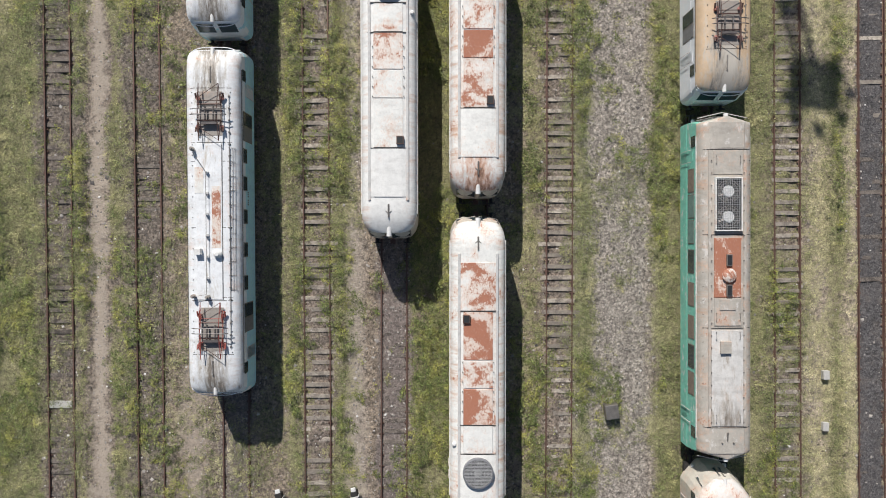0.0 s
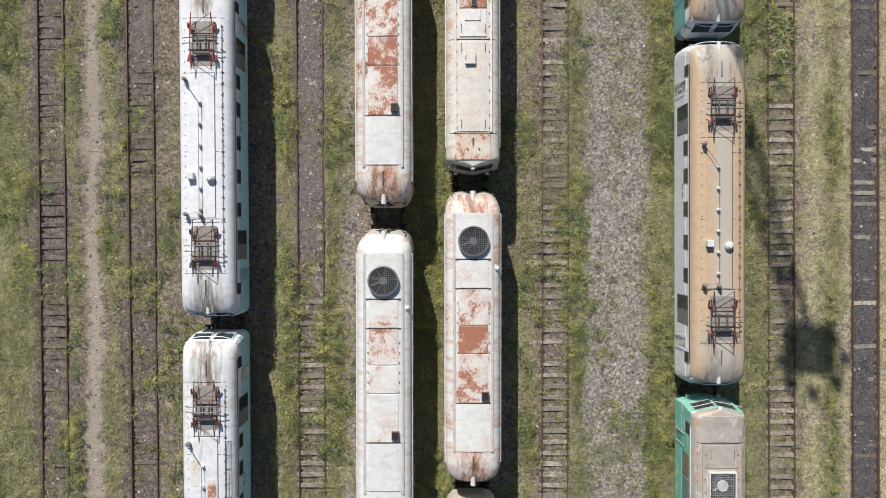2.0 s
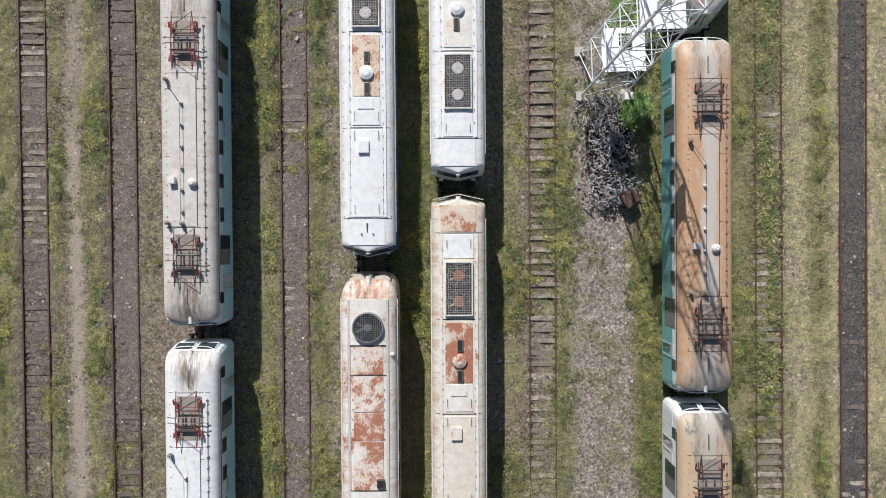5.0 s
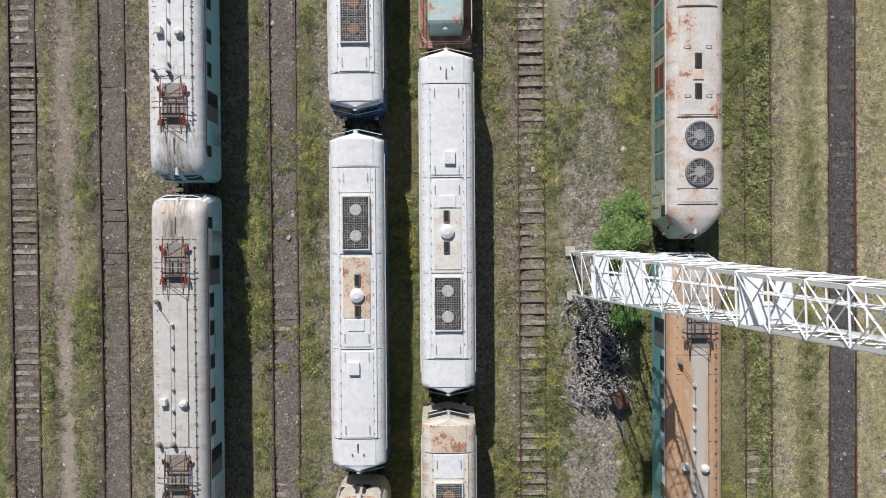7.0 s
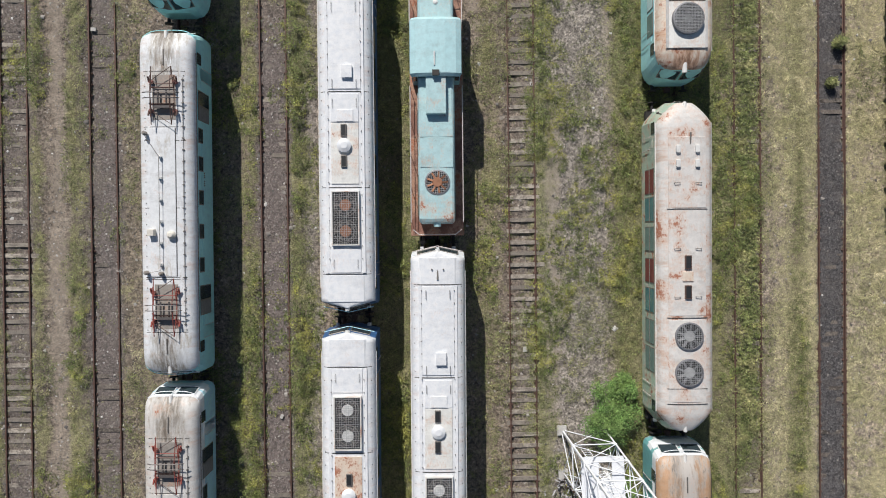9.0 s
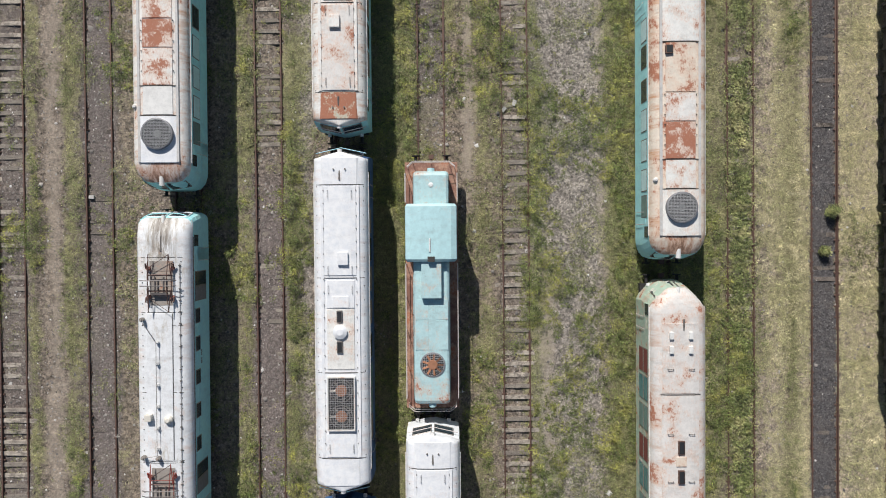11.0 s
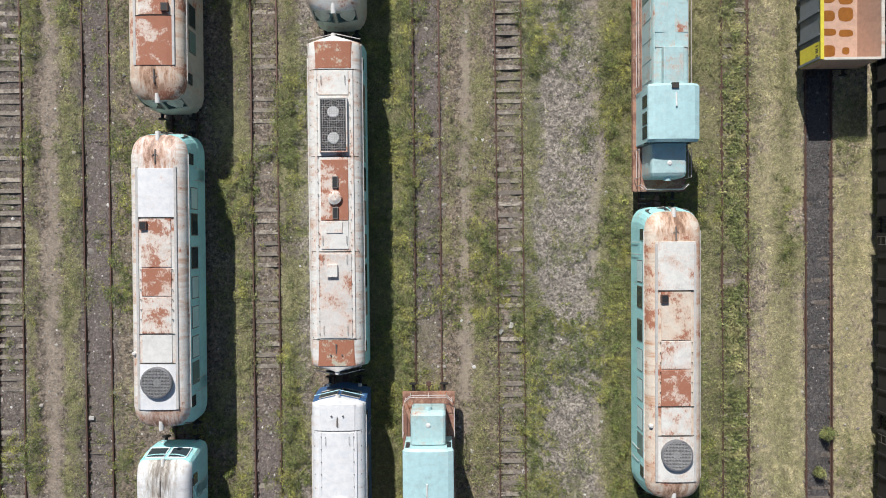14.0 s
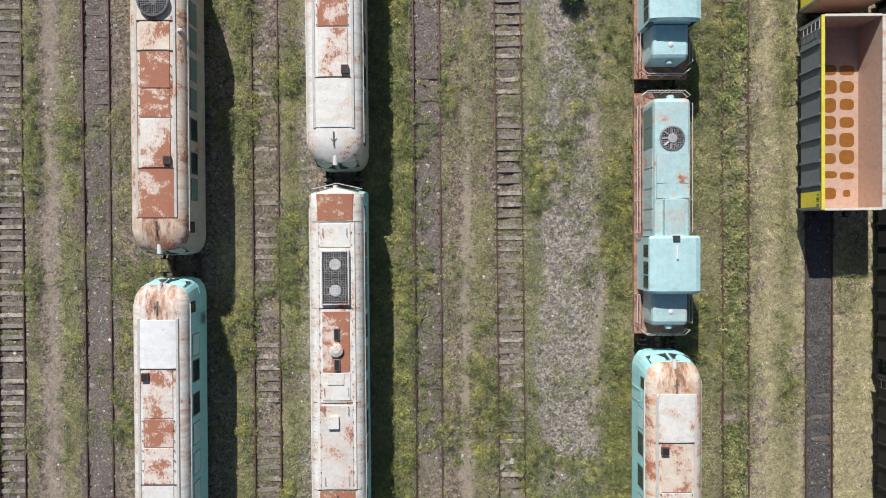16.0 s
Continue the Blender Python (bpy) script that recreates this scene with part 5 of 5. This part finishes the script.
    if puddles:
        rng = random.Random(4)
        for i in range(8):
            for c in (-0.02, 0.90):
                y = -h + 1.0 + i * 0.98 + rng.uniform(-0.05, 0.05)
                a, b = rng.uniform(0.36, 0.44), rng.uniform(0.27, 0.42)
                if i == 0 and c > 0.5:
                    a, b = 0.2, 0.2
                if i == 1:
                    b = 0.2
                bm = bmesh.new()
                loop = []
                for k in range(28):
                    q = 2 * math.pi * k / 28
                    p = 3.2
                    r = (abs(math.cos(q)) ** p + abs(math.sin(q)) ** p) ** (-1 / p) * (1 + 0.06 * noise.noise((q * 1.3, i * 3.1, c * 5)))
                    loop.append((c + a * r * math.cos(q) + (0.0 if c > 0.5 else -0.05), y + b * r * math.sin(q)))
                ring_mesh(bm, [[(x, yy, z0 + 0.1) for x, yy in loop], [(x, yy, z0 + 0.106) for x, yy in loop]], True, True)
                part("rust_water_stain", bm, M["puddle"], ob)
    return ob


open_wagon("j", 89.0, 99.25, "slate grey open wagon with a yellow rim and stained tan floor", "wagon_grey", "wagon_yellow", "wagon_in")
open_wagon("j", 100.1, 110.4, "slate grey open wagon with a yellow rim, empty", "wagon_grey", "wagon_yellow", "wagon_in", True)
for y in (58.5, 69.6, 80.7, 91.8, 102.9):
    open_wagon("k", y, y + 10.2, "dark open wagon at the edge of the yard", "dark", "dark", "dark", False)


# ---- floodlight mast ----
def lattice_mast(cx, cy, height, w0, w1):
    ob = thing("floodlight_mast", pose(cx, cy, 0, -1.1, 0, 2), "tall white-painted steel lattice floodlight mast with ladder and platforms", "light mast")
    def half_at(z):
        return (w0 + (w1 - w0) * z / height) / 2
    def corner(i, z):
        h = half_at(z)
        return Vector(((-h, h, h, -h)[i], (-h, -h, h, h)[i], z))
    for i in range(4):
        bm = bmesh.new()
        a, b = corner(i, 0), corner(i, height)
        inward = Vector((-math.copysign(1, a.x), -math.copysign(1, a.y), 0))
        for w in (Vector((inward.x, 0, 0)), Vector((0, inward.y, 0))):
            other = Vector((0, inward.y, 0)) if w.x else Vector((inward.x, 0, 0))
            rings = [[p, p + w * 0.105, p + w * 0.105 + other * 0.016, p + other * 0.016] for p in (a, b)]
            ring_mesh(bm, rings, True, True)
        part("leg", bm, M["mast"], ob)
        part("footing", bx(a.x - 0.28, a.x + 0.28, a.y - 0.28, a.y + 0.28, -0.1, 0.22, bevel=0.03), M["concrete"], ob)
    z, k = 0.0, 0
    while z < height - 1.0:
        step = half_at(z) * 2 * 1.12
        z1 = min(height, z + step)
        for i in range(4):
            j = (i + 1) % 4
            bm = bmesh.new()
            a, b = (corner(i, z), corner(j, z1)) if (k + i) % 2 else (corner(j, z), corner(i, z1))
            for p, q in ((a, b), (corner(i, z1), corner(j, z1))):
                rod(bm, p, q, 0.029, 4)
            c, d = ((corner(j, z), corner(i, z1)) if (k + i) % 2 else (corner(i, z), corner(j, z1)))
            rod(bm, c, d, 0.023, 4)
            part("brace", bm, M["mast"], ob)
        z, k = z1, k + 1
    for z in (4.6, 10.6, 20.6, 27.5):
        h = half_at(z) - 0.05
        bm = bmesh.new()
        e = h * 0.42
        box(bm, -h, h, -h, h * 0.1 - 0.15, z, z + 0.035)
        box(bm, -h, -e + 0.25, h * 0.1 - 0.15, h, z, z + 0.035)
        box(bm, e, h, h * 0.1 - 0.15, h, z, z + 0.035)
        box(bm, -e + 0.25, e, h * 0.75, h, z, z + 0.035)
        part("platform", bm, M["mast"], ob)
    bm = bmesh.new()
    for x in (-0.2, 0.2):
        rod(bm, (x, 0.15, 0.2), (x * 0.9, 0.15, height), 0.028, 5)
    z = 0.5
    while z < height:
        rod(bm, (-0.2, 0.15, z), (0.2, 0.15, z), 0.016, 4)
        z += 0.33
    part("ladder", bm, M["mast"], ob)
    bm = bmesh.new()
    box(bm, -1.5, 1.5, -1.5, 1.5, height - 0.05, height)
    part("lamp_platform", bm, M["mast"], ob)
    bm = bmesh.new()
    for zz in (0.55, 1.1):
        tube(bm, [(-1.5, -1.5, height + zz), (1.5, -1.5, height + zz), (1.5, 1.5, height + zz), (-1.5, 1.5, height + zz), (-1.5, -1.5, height + zz)], 0.03, 5)
    for x in (-1.5, 0, 1.5):
        for y in (-1.5, 0, 1.5):
            if x or y:
                rod(bm, (x, y, height), (x, y, height + 1.1), 0.03, 5)
    part("guard_rail", bm, M["mast"], ob)
    for i in range(8):
        a = 2 * math.pi * i / 8
        x, y = 1.62 * math.cos(a), 1.62 * math.sin(a)
        bm = bmesh.new()
        rod(bm, (x, y, height + 0.75), (x + 0.4 * math.cos(a), y + 0.4 * math.sin(a), height + 0.5), 0.2, 14, 0.36)
        part("floodlight", bm, M["steel"], ob)
    part("control_box", bx(1.0, 1.5, -1.75, -1.35, 0.5, 1.0) , M["fan_blade"], ob)
    return ob


lattice_mast(10.18, 44.55, 31.5, 2.55, 0.95)


# ---- scrap heap, bush and loose things ----
def scrap_heap():
    rng = random.Random(11)
    ob = thing("scrap_heap", pose(10.3, 40.1, 0), "heap of tangled grey scrap wire and strip metal", "scrap heap", kind="stuff")
    mound = []
    for q, zz in ((1.0, -0.05), (0.8, 0.18), (0.45, 0.42), (0.1, 0.5)):
        mound.append([(0.3 + q * 1.35 * math.cos(a * math.pi / 12) * (1 + 0.25 * noise.noise((a * 0.6, q, 1))), q * 3.0 * math.sin(a * math.pi / 12), zz) for a in range(24)])
    part("packed_scrap", ring_mesh(bmesh.new(), mound, True), M["dark"], ob)
    for n in range(7):
        bm = bmesh.new()
        for i in range(300):
            x, y = rng.gauss(0, 0.8), rng.uniform(-3.2, 3.1)
            x += 0.5 * (1 - (y + 3) / 6)
            z = 0.12 + max(0.0, 0.7 - 0.3 * abs(x)) * rng.uniform(0.5, 1.0)
            a = rng.uniform(0, math.pi * 2)
            bend = rng.choice((rng.uniform(-0.6, 0.6), rng.uniform(-3.0, 3.0)))
            ln = rng.uniform(0.06, 0.42)
            pts = []
            for k in range(5):
                pts.append((x, y, max(0.0, z)))
                x += math.cos(a) * ln / 4
                y += math.sin(a) * ln / 4
                a += bend / 4
                z += rng.uniform(-0.1, 0.09)
            tube(bm, pts, rng.choice((0.014, 0.022, 0.034)), 4)
        part("tangled_strips", bm, M["scrap"] if n < 5 else M["rail"] if n == 5 else M["seam"], ob)
    return ob


scrap_heap()


def leaf_cloud(name, pts, size, mat, parent, seed=1, lift=0.6, slim=0.30, blades=False):
    """One mesh of many small leaves, or three-cornered blades, at the points."""
    rng = np.random.default_rng(seed)
    pts = np.asarray(pts, float)
    n = len(pts)
    a = rng.uniform(0, 2 * np.pi, n)
    s = size * rng.uniform(0.6, 1.4, n)
    up = rng.uniform(-0.15, lift, n)
    d = np.stack([np.cos(a), np.sin(a), up], 1) * s[:, None]
    w = np.stack([-np.sin(a), np.cos(a), rng.uniform(-0.3, 0.3, n)], 1) * (s * slim)[:, None]
    if blades:
        v, f = np.stack([pts - w * 0.7, pts + d, pts + w * 0.7], 1).reshape(-1, 3), np.arange(3 * n).reshape(-1, 3)
    else:
        v, f = np.stack([pts, pts + d * 0.5 + w, pts + d, pts + d * 0.5 - w], 1).reshape(-1, 3), np.arange(4 * n).reshape(-1, 4)
    me = big_mesh(name, v, f)
    ob = put(name, me, mat, parent)
    return ob


def leaf_mat(name, lo, hi, dry):
    m, t, b = base_mat(name, 0.6)
    n = Nodes(t)
    g = t.nodes.new("ShaderNodeNewGeometry")
    c = n.mix(g.outputs["Random Per Island"], lo, hi)
    c = n.mix(n.ramp(n.noise(n.coords(shift=False, world=True), 0.9, 6, 0.7), [(0.48, 0.0), (0.62, 1.0)]), c, dry)
    tone = n.ramp(n.noise(n.coords(shift=False, world=True), 2.4, 6, 0.7), [(0.34, 0.22), (0.50, 0.88), (0.66, 1.6)])
    c = n.mix(0.7, c, n.ramp(n.noise(n.coords(shift=False, world=True), 7.5, 4, 0.7), [(0.34, 0.35), (0.50, 1.0), (0.66, 1.6)]), "MULTIPLY")
    t.links.new(n.mix(0.85, c, tone, "MULTIPLY"), b.inputs["Base Color"])
    return m


LEAF_LUSH = leaf_mat("lush_weed_leaf", (0.06, 0.085, 0.022), (0.265, 0.31, 0.088), (0.42, 0.40, 0.10))
LEAF_MIX = leaf_mat("yard_weed_leaf", (0.10, 0.125, 0.04), (0.33, 0.355, 0.13), (0.46, 0.42, 0.19))
LEAF_DRY = leaf_mat("dry_grass_blade", (0.36, 0.35, 0.16), (0.60, 0.56, 0.30), (0.74, 0.66, 0.42))
LEAF_BUSH = leaf_mat("bush_leaf", (0.08, 0.16, 0.035), (0.24, 0.40, 0.11), (0.26, 0.38, 0.11))
BARK = plain("bush_bark", (0.12, 0.09, 0.06), 0.9)


def bush(x, y, r, h, seed, label):
    rng = random.Random(seed)
    ob = thing("bush", pose(x, y, 0), label, "bush")
    bm = bmesh.new()
    tips = []
    for i in range(22):
        a, k = rng.uniform(0, 2 * math.pi), rng.uniform(0.25, 1.0)
        p = Vector((0.1 * math.cos(a), 0.1 * math.sin(a), 0))
        q = Vector((r * k * 0.5 * math.cos(a), r * k * 0.5 * math.sin(a), h * 0.55 * (1.1 - k * 0.5)))
        e = Vector((r * k * math.cos(a + 0.2), r * k * math.sin(a + 0.2), h * (1.05 - 0.55 * k)))
        rod(bm, p, q, 0.035, 5, 0.022)
        rod(bm, q, e, 0.022, 5, 0.008)
        tips += [(q, e)]
    part("stems", bm, BARK, ob)
    pts = []
    for q, e in tips:
        for j in range(330):
            t_ = rng.uniform(0.1, 1.08)
            c = q.lerp(e, t_)
            pts.append((c.x + rng.gauss(0, 0.13 * r), c.y + rng.gauss(0, 0.13 * r), max(0.05, c.z + rng.gauss(0, 0.16))))
    leaf_cloud("foliage", pts[::1 if r > 0.6 else 5], 0.085 * max(1, r * 0.6), LEAF_BUSH if r > 0.6 else LEAF_MIX, ob, seed)


bush(11.35, 46.9, 1.75, 2.0, 5, "bright green leafy bush beside the mast")
bush(12.3, 48.2, 0.9, 1.1, 8, "small green bush beside the larger one")
bush(12.1, 42.2, 1.1, 1.2, 9, "green bush in the mast's shade")
bush(24.7, 68.1, 0.42, 0.5, 12, "small green shrub growing in cinders")
bush(24.3, 65.85, 0.30, 0.35, 13, "small green shrub growing in cinders")
bush(9.7, 101.6, 0.8, 0.9, 15, "green bush beside a track")


def block(name, x, y, sx, sy, sz, turn, mat, label, category, group=""):
    ob = part(name, bx(-sx / 2, sx / 2, -sy / 2, sy / 2, 0, sz, bevel=min(sx, sy) * 0.06), M[mat], None)
    ob.matrix_world = pose(x, y, -0.02, 0, 0, turn)
    tagged(ob, label, category, group)


block("concrete_block", 11.66, 37.3, 0.9, 0.8, 0.85, 35, "rail", "brown weathered block beside the scrap heap", "block")
block("concrete_block", 22.55, -8.1, 0.36, 0.52, 0.3, 2, "concrete", "white concrete block lying in the grass", "block", "white blocks")
block("concrete_block", 22.55, -11.15, 0.34, 0.5, 0.3, -2, "concrete", "white concrete block lying in the grass", "block", "white blocks")
block("crossing_slab", -22.55, -9.85, 1.35, 0.42, 0.12, 0, "concrete", "pale concrete slab laid between the rails", "slab")
block("metal_cabinet", 9.9, -10.2, 0.78, 0.85, 0.6, 8, "steel", "grey metal cabinet lying on the gravel", "cabinet")
block("broken_board", 9.7, -9.3, 0.75, 0.3, 0.06, 25, "board", "broken brown board on the gravel", "board")
block("pale_plank", 9.8, -9.55, 0.6, 0.13, 0.05, 12, "concrete", "short pale plank on the gravel", "plank")
for x, y, s in ((6.73, 50.5, 0.30), (6.93, 51.9, 0.26), (6.37, 74.42, 0.34), (5.75, 74.05, 0.3), (7.08, 65.86, 0.2), (-7.4, 46.6, 0.24), (5.68, 14.4, 0.22), (7.63, 20.4, 0.2), (-18.1, 69.0, 0.3)):
    block("pale_stone", x, y, s, s * 0.7, s * 0.4, x * 40, "concrete", "pale stone lying beside the rails", "stone", "pale stones")



def ground_signal(x, y):
    ob = thing("ground_signal", pose(x, y, 0, 0, 0, 12), "low black and white ground signal beside a track", "signal", "ground signals")
    part("post", rod(bmesh.new(), (0, 0, -0.05), (0, 0, 0.5), 0.05, 10), M["steel"], ob)
    part("head", bx(-0.2, 0.2, -0.16, 0.12, 0.42, 0.85, bevel=0.03), M["dark"], ob)
    part("backplate", bx(-0.24, 0.24, -0.2, -0.165, 0.36, 0.92, bevel=0.01), M["fan_blade"], ob)
    part("hood", bx(-0.14, 0.14, 0.12, 0.34, 0.66, 0.8, bevel=0.03), M["fan_blade"], ob)


ground_signal(-9.55, -15.0)
ground_signal(-5.15, -14.9)

# ---- weeds, grass and stones ----
def cover_at(x, y):
    u = plan_u(x, y)
    us = [z[0] for z in ZONES]
    gravel = np.interp(u, [8.4, 9.2, 12.0, 12.8], [0, 1, 1, 0]) * np.interp(y, [-20, 38, 46, 64, 72, 110], [-0.10, -0.10, 0.14, 0.14, 0.12, 0.12])
    return np.interp(u, us, [z[1] for z in ZONES]) + gravel, np.interp(u, us, [z[2] for z in ZONES])


def scatter_green():
    rng = np.random.default_rng(21)
    n = 500000
    x, y = rng.uniform(-27, 29, n), rng.uniform(-17, 109, n)
    cov, dry = cover_at(x, y)
    for key, y0, y1, amount in BARE_BEDS:
        ta, tb, tc = TRACKS[key]
        bed = (np.abs(x - (ta + tb * y + tc * y * y)) < 0.85 + 0.25 * value_noise(x, y, 0.6, 1.4, 17)) & (y > y0) & (y < y1)
        cov = np.where(bed, cov * (1 - 0.62 * amount), cov)
    f = 0.75 * value_noise(x, y, 2.1, 3.0, 11) + 0.55 * value_noise(x, y, 0.75, 0.95, 12) + 0.6 * value_noise(x, y, 0.28, 0.32, 13)
    dry = dry + 0.35 * value_noise(x, y, 3.0, 5.0, 14)
    cin = np.abs(x - (TRACKS["j"][0] + TRACKS["j"][1] * y)) < 0.88
    lush = f * 0.62 + cov - 0.62
    keep = (lush > rng.uniform(-0.22, 0.22, n)) & ~cin
    x, y, dry, lush = x[keep], y[keep], dry[keep], lush[keep]
    kind = np.where(dry > 0.62, 2, np.where(dry > 0.30, 1, 0))
    for k, name, mat, size, per, label in ((0, "lush_weeds", LEAF_LUSH, 0.085, 8, "lush green weeds between the tracks"), (1, "yard_weeds", LEAF_MIX, 0.075, 6, "patchy weeds and grass on gravel"), (2, "dry_grass", LEAF_DRY, 0.10, 6, "yellow-green mown grass")):
        sel = kind == k
        px, py = np.repeat(x[sel], per), np.repeat(y[sel], per)
        tall = np.repeat(np.clip(lush[sel] * 1.0, 0.06, 0.5), per) * (1.15, 0.7, 0.16)[k]
        px, py = px + rng.normal(0, 0.085, len(px)), py + rng.normal(0, 0.085, len(py))
        pz = ground_z(px, py) + rng.uniform(0, 1, len(px)) ** 0.6 * tall
        ob = leaf_cloud(name, np.stack([px, py, pz], 1), size, mat, None, 30 + k, 0.9, (0.26, 0.24, 0.14)[k], True)
        tagged(ob, label, "weeds", kind="stuff")
    # broad-leaved plants in the bed of one track
    m = 12000
    py = rng.uniform(26, 108, m)
    px = TRACKS["i"][0] + TRACKS["i"][1] * py + rng.normal(0, 0.40, m)
    keep = value_noise(px, py, 0.9, 2.2, 15) > -0.25
    px, py = np.repeat(px[keep], 4), np.repeat(py[keep], 4)
    pts = np.stack([px + rng.normal(0, 0.08, len(px)), py + rng.normal(0, 0.08, len(py)), rng.uniform(0.03, 0.22, len(px))], 1)
    tagged(leaf_cloud("leafy_plants", pts, 0.10, LEAF_MIX, None, 77), "leafy green plants growing between the rails", "weeds", kind="stuff")


scatter_green()


def scatter_stones():
    rng = np.random.default_rng(5)
    n = 150000
    x, y = rng.uniform(-27, 29, n), rng.uniform(-18, 109, n)
    cov, dry = cover_at(x, y)
    for key, y0, y1, amount in BARE_BEDS:
        ta, tb, tc = TRACKS[key]
        cov = np.where((np.abs(x - (ta + tb * y + tc * y * y)) < 1.0) & (y > y0) & (y < y1), 0.0, cov)
    keep = rng.uniform(0, 1, n) > cov * 1.1
    x, y = x[keep], y[keep]
    n = len(x)
    s = rng.gamma(1.5, 0.017, n) + 0.014
    base = np.array([(1, 0, 0), (0, 1, 0), (-1, 0, 0), (0, -1, 0), (0, 0, 0.8), (0, 0, -0.5)], float)
    tri = np.array([(0, 1, 4), (1, 2, 4), (2, 3, 4), (3, 0, 4)])
    v = base[None] * (1 + rng.uniform(-0.35, 0.35, (n, 6, 3))) * s[:, None, None]
    a = rng.uniform(0, 6.28, n)
    c, sn = np.cos(a)[:, None], np.sin(a)[:, None]
    vx, vy = v[:, :, 0] * c - v[:, :, 1] * sn, v[:, :, 0] * sn + v[:, :, 1] * c
    v = np.stack([vx + x[:, None], vy + y[:, None], v[:, :, 2] + ground_z(x, y)[:, None]], 2)
    f = tri[None] + (np.arange(n) * 6)[:, None, None]
    me = big_mesh("loose_stones", v, f.reshape(-1, 3))
    m, t, b = base_mat("loose_stone", 0.9)
    nn = Nodes(t)
    g = t.nodes.new("ShaderNodeNewGeometry")
    t.links.new(nn.ramp(g.outputs["Random Per Island"], [(0.0, (0.10, 0.09, 0.085)), (0.6, (0.32, 0.29, 0.26)), (0.90, (0.45, 0.41, 0.37)), (1.0, (0.72, 0.70, 0.67))]), b.inputs["Base Color"])
    tagged(put("loose_stones", me, m, None), "loose grey ballast stones scattered on the ground", "stones", kind="stuff")


scatter_stones()


# ---- sleepers, each a part of its track ----
def sleeper_mat(name, col, dirt):
    """Split grey wood, half buried under grit and earth."""
    m, t, b = base_mat(name, 0.92)
    n = Nodes(t)
    own, pos = n.coords((0.6, 5.0, 1.0)), n.coords(shift=False, world=True)
    grain, blot, grit = n.noise(own, 6.0, 6, 0.7), n.noise(pos, 2.6, 7, 0.72), n.noise(pos, 30.0, 4, 0.7)
    c = n.mix(n.ramp(grain, [(0.34, 0.0), (0.66, 1.0)]), tuple(x * 0.55 for x in col), tuple(x * 1.3 for x in col))
    tone = n.math("ADD", n.math("MULTIPLY", t.nodes.new("ShaderNodeObjectInfo").outputs["Random"], 0.75), 0.55)
    c = n.mix(1.0, c, n.ramp(n.math("MULTIPLY", tone, 0.7), [(0.0, 0.0), (1.0, 1.43)]), "MULTIPLY")
    soil = n.mix(n.ramp(grit, [(0.36, 0.0), (0.66, 1.0)]), (0.06, 0.05, 0.042), (0.34, 0.29, 0.245))
    c = n.mix(n.ramp(n.math("ADD", blot, n.math("MULTIPLY", n.math("SUBTRACT", grit, 0.5), 0.5)), [(0.60 - dirt, 0.0), (0.66 - dirt, 0.9)]), c, soil)
    t.links.new(c, b.inputs["Base Color"])
    n.bump(b, n.math("ADD", grain, grit), 0.6, 0.02)
    return m


M["wood"] = sleeper_mat("weathered_sleeper", (0.40, 0.35, 0.29), 0.13)
M["wood_dark"] = sleeper_mat("tarred_sleeper", (0.12, 0.10, 0.085), 0.12)


def sleeper_mesh(name, mat, seed):
    rng = random.Random(seed)
    bm = bmesh.new()
    box(bm, -1.25, 1.25, -0.12, 0.12, -0.12, 0.03, bevel=0.012)
    for v in bm.verts:
        v.co.y += 0.012 * noise.noise((v.co.x * 2, seed, v.co.y * 3))
        v.co.x += rng.uniform(-0.012, 0.012)
    me = bpy.data.meshes.new(name)
    bm.to_mesh(me)
    bm.free()
    me.materials.append(mat)
    return me


SLEEPERS = {k: [sleeper_mesh("sleeper", M[k], s) for s in range(3)] for k in ("wood", "wood_dark", "concrete")}


def lay_sleepers(key, kind, sink, skip, pitch, seed):
    rng = random.Random(seed)
    y = -19.0
    while y < 110:
        if rng.random() > skip:
            pale = key != "j" and kind == "wood" or key == "j" and 6 < y < 24
            me = rng.choice(SLEEPERS["wood_dark" if key == "a" and y < 34 or not pale else "wood"])
            ob = new("sleeper", me)
            ob.parent = TRACK_THINGS[key]
            wave = noise.noise((y * 0.09, seed * 3.7, 0.0)) - ((3.2 if key == "d" and y > 40 else 1.7) if key == "d" and 12 < y < 72 or key == "b" and y > 26 or key == "i" and y > 44 or key == "f" and y > 71 else 0.0) * rng.uniform(0.3, 1.0)
            ob.matrix_world = pose(track_x(key, y) + rng.uniform(-0.05, 0.05), y, sink + (0.045 if key == "d" and y < 12 else 0.014 if key in "ag" else 0.0) + 0.035 * wave + rng.uniform(-0.008, 0.012), rng.uniform(-0.8, 0.8), 0, track_turn(key, y) + rng.uniform(-1.2, 1.2))
        y += pitch + rng.uniform(-0.03, 0.03)


for key, kind, sink, skip, pitch in (("a", "wood", -0.01, 0.06, 0.64), ("b", "wood_dark", -0.035, 0.15, 0.64), ("c", "wood_dark", -0.03, 0.2, 0.64), ("d", "wood", -0.015, 0.1, 0.64),
                                     ("e", "wood_dark", -0.02, 0.2, 0.64), ("f", "wood_dark", -0.02, 0.2, 0.64), ("g", "wood", 0.005, 0.04, 0.655), ("i", "wood", 0.005, 0.06, 0.66), ("h", "wood_dark", -0.02, 0.3, 0.66), ("j", "wood_dark", -0.06, 0.5, 0.64)):
    lay_sleepers(key, kind, sink, skip, pitch, ord(key))
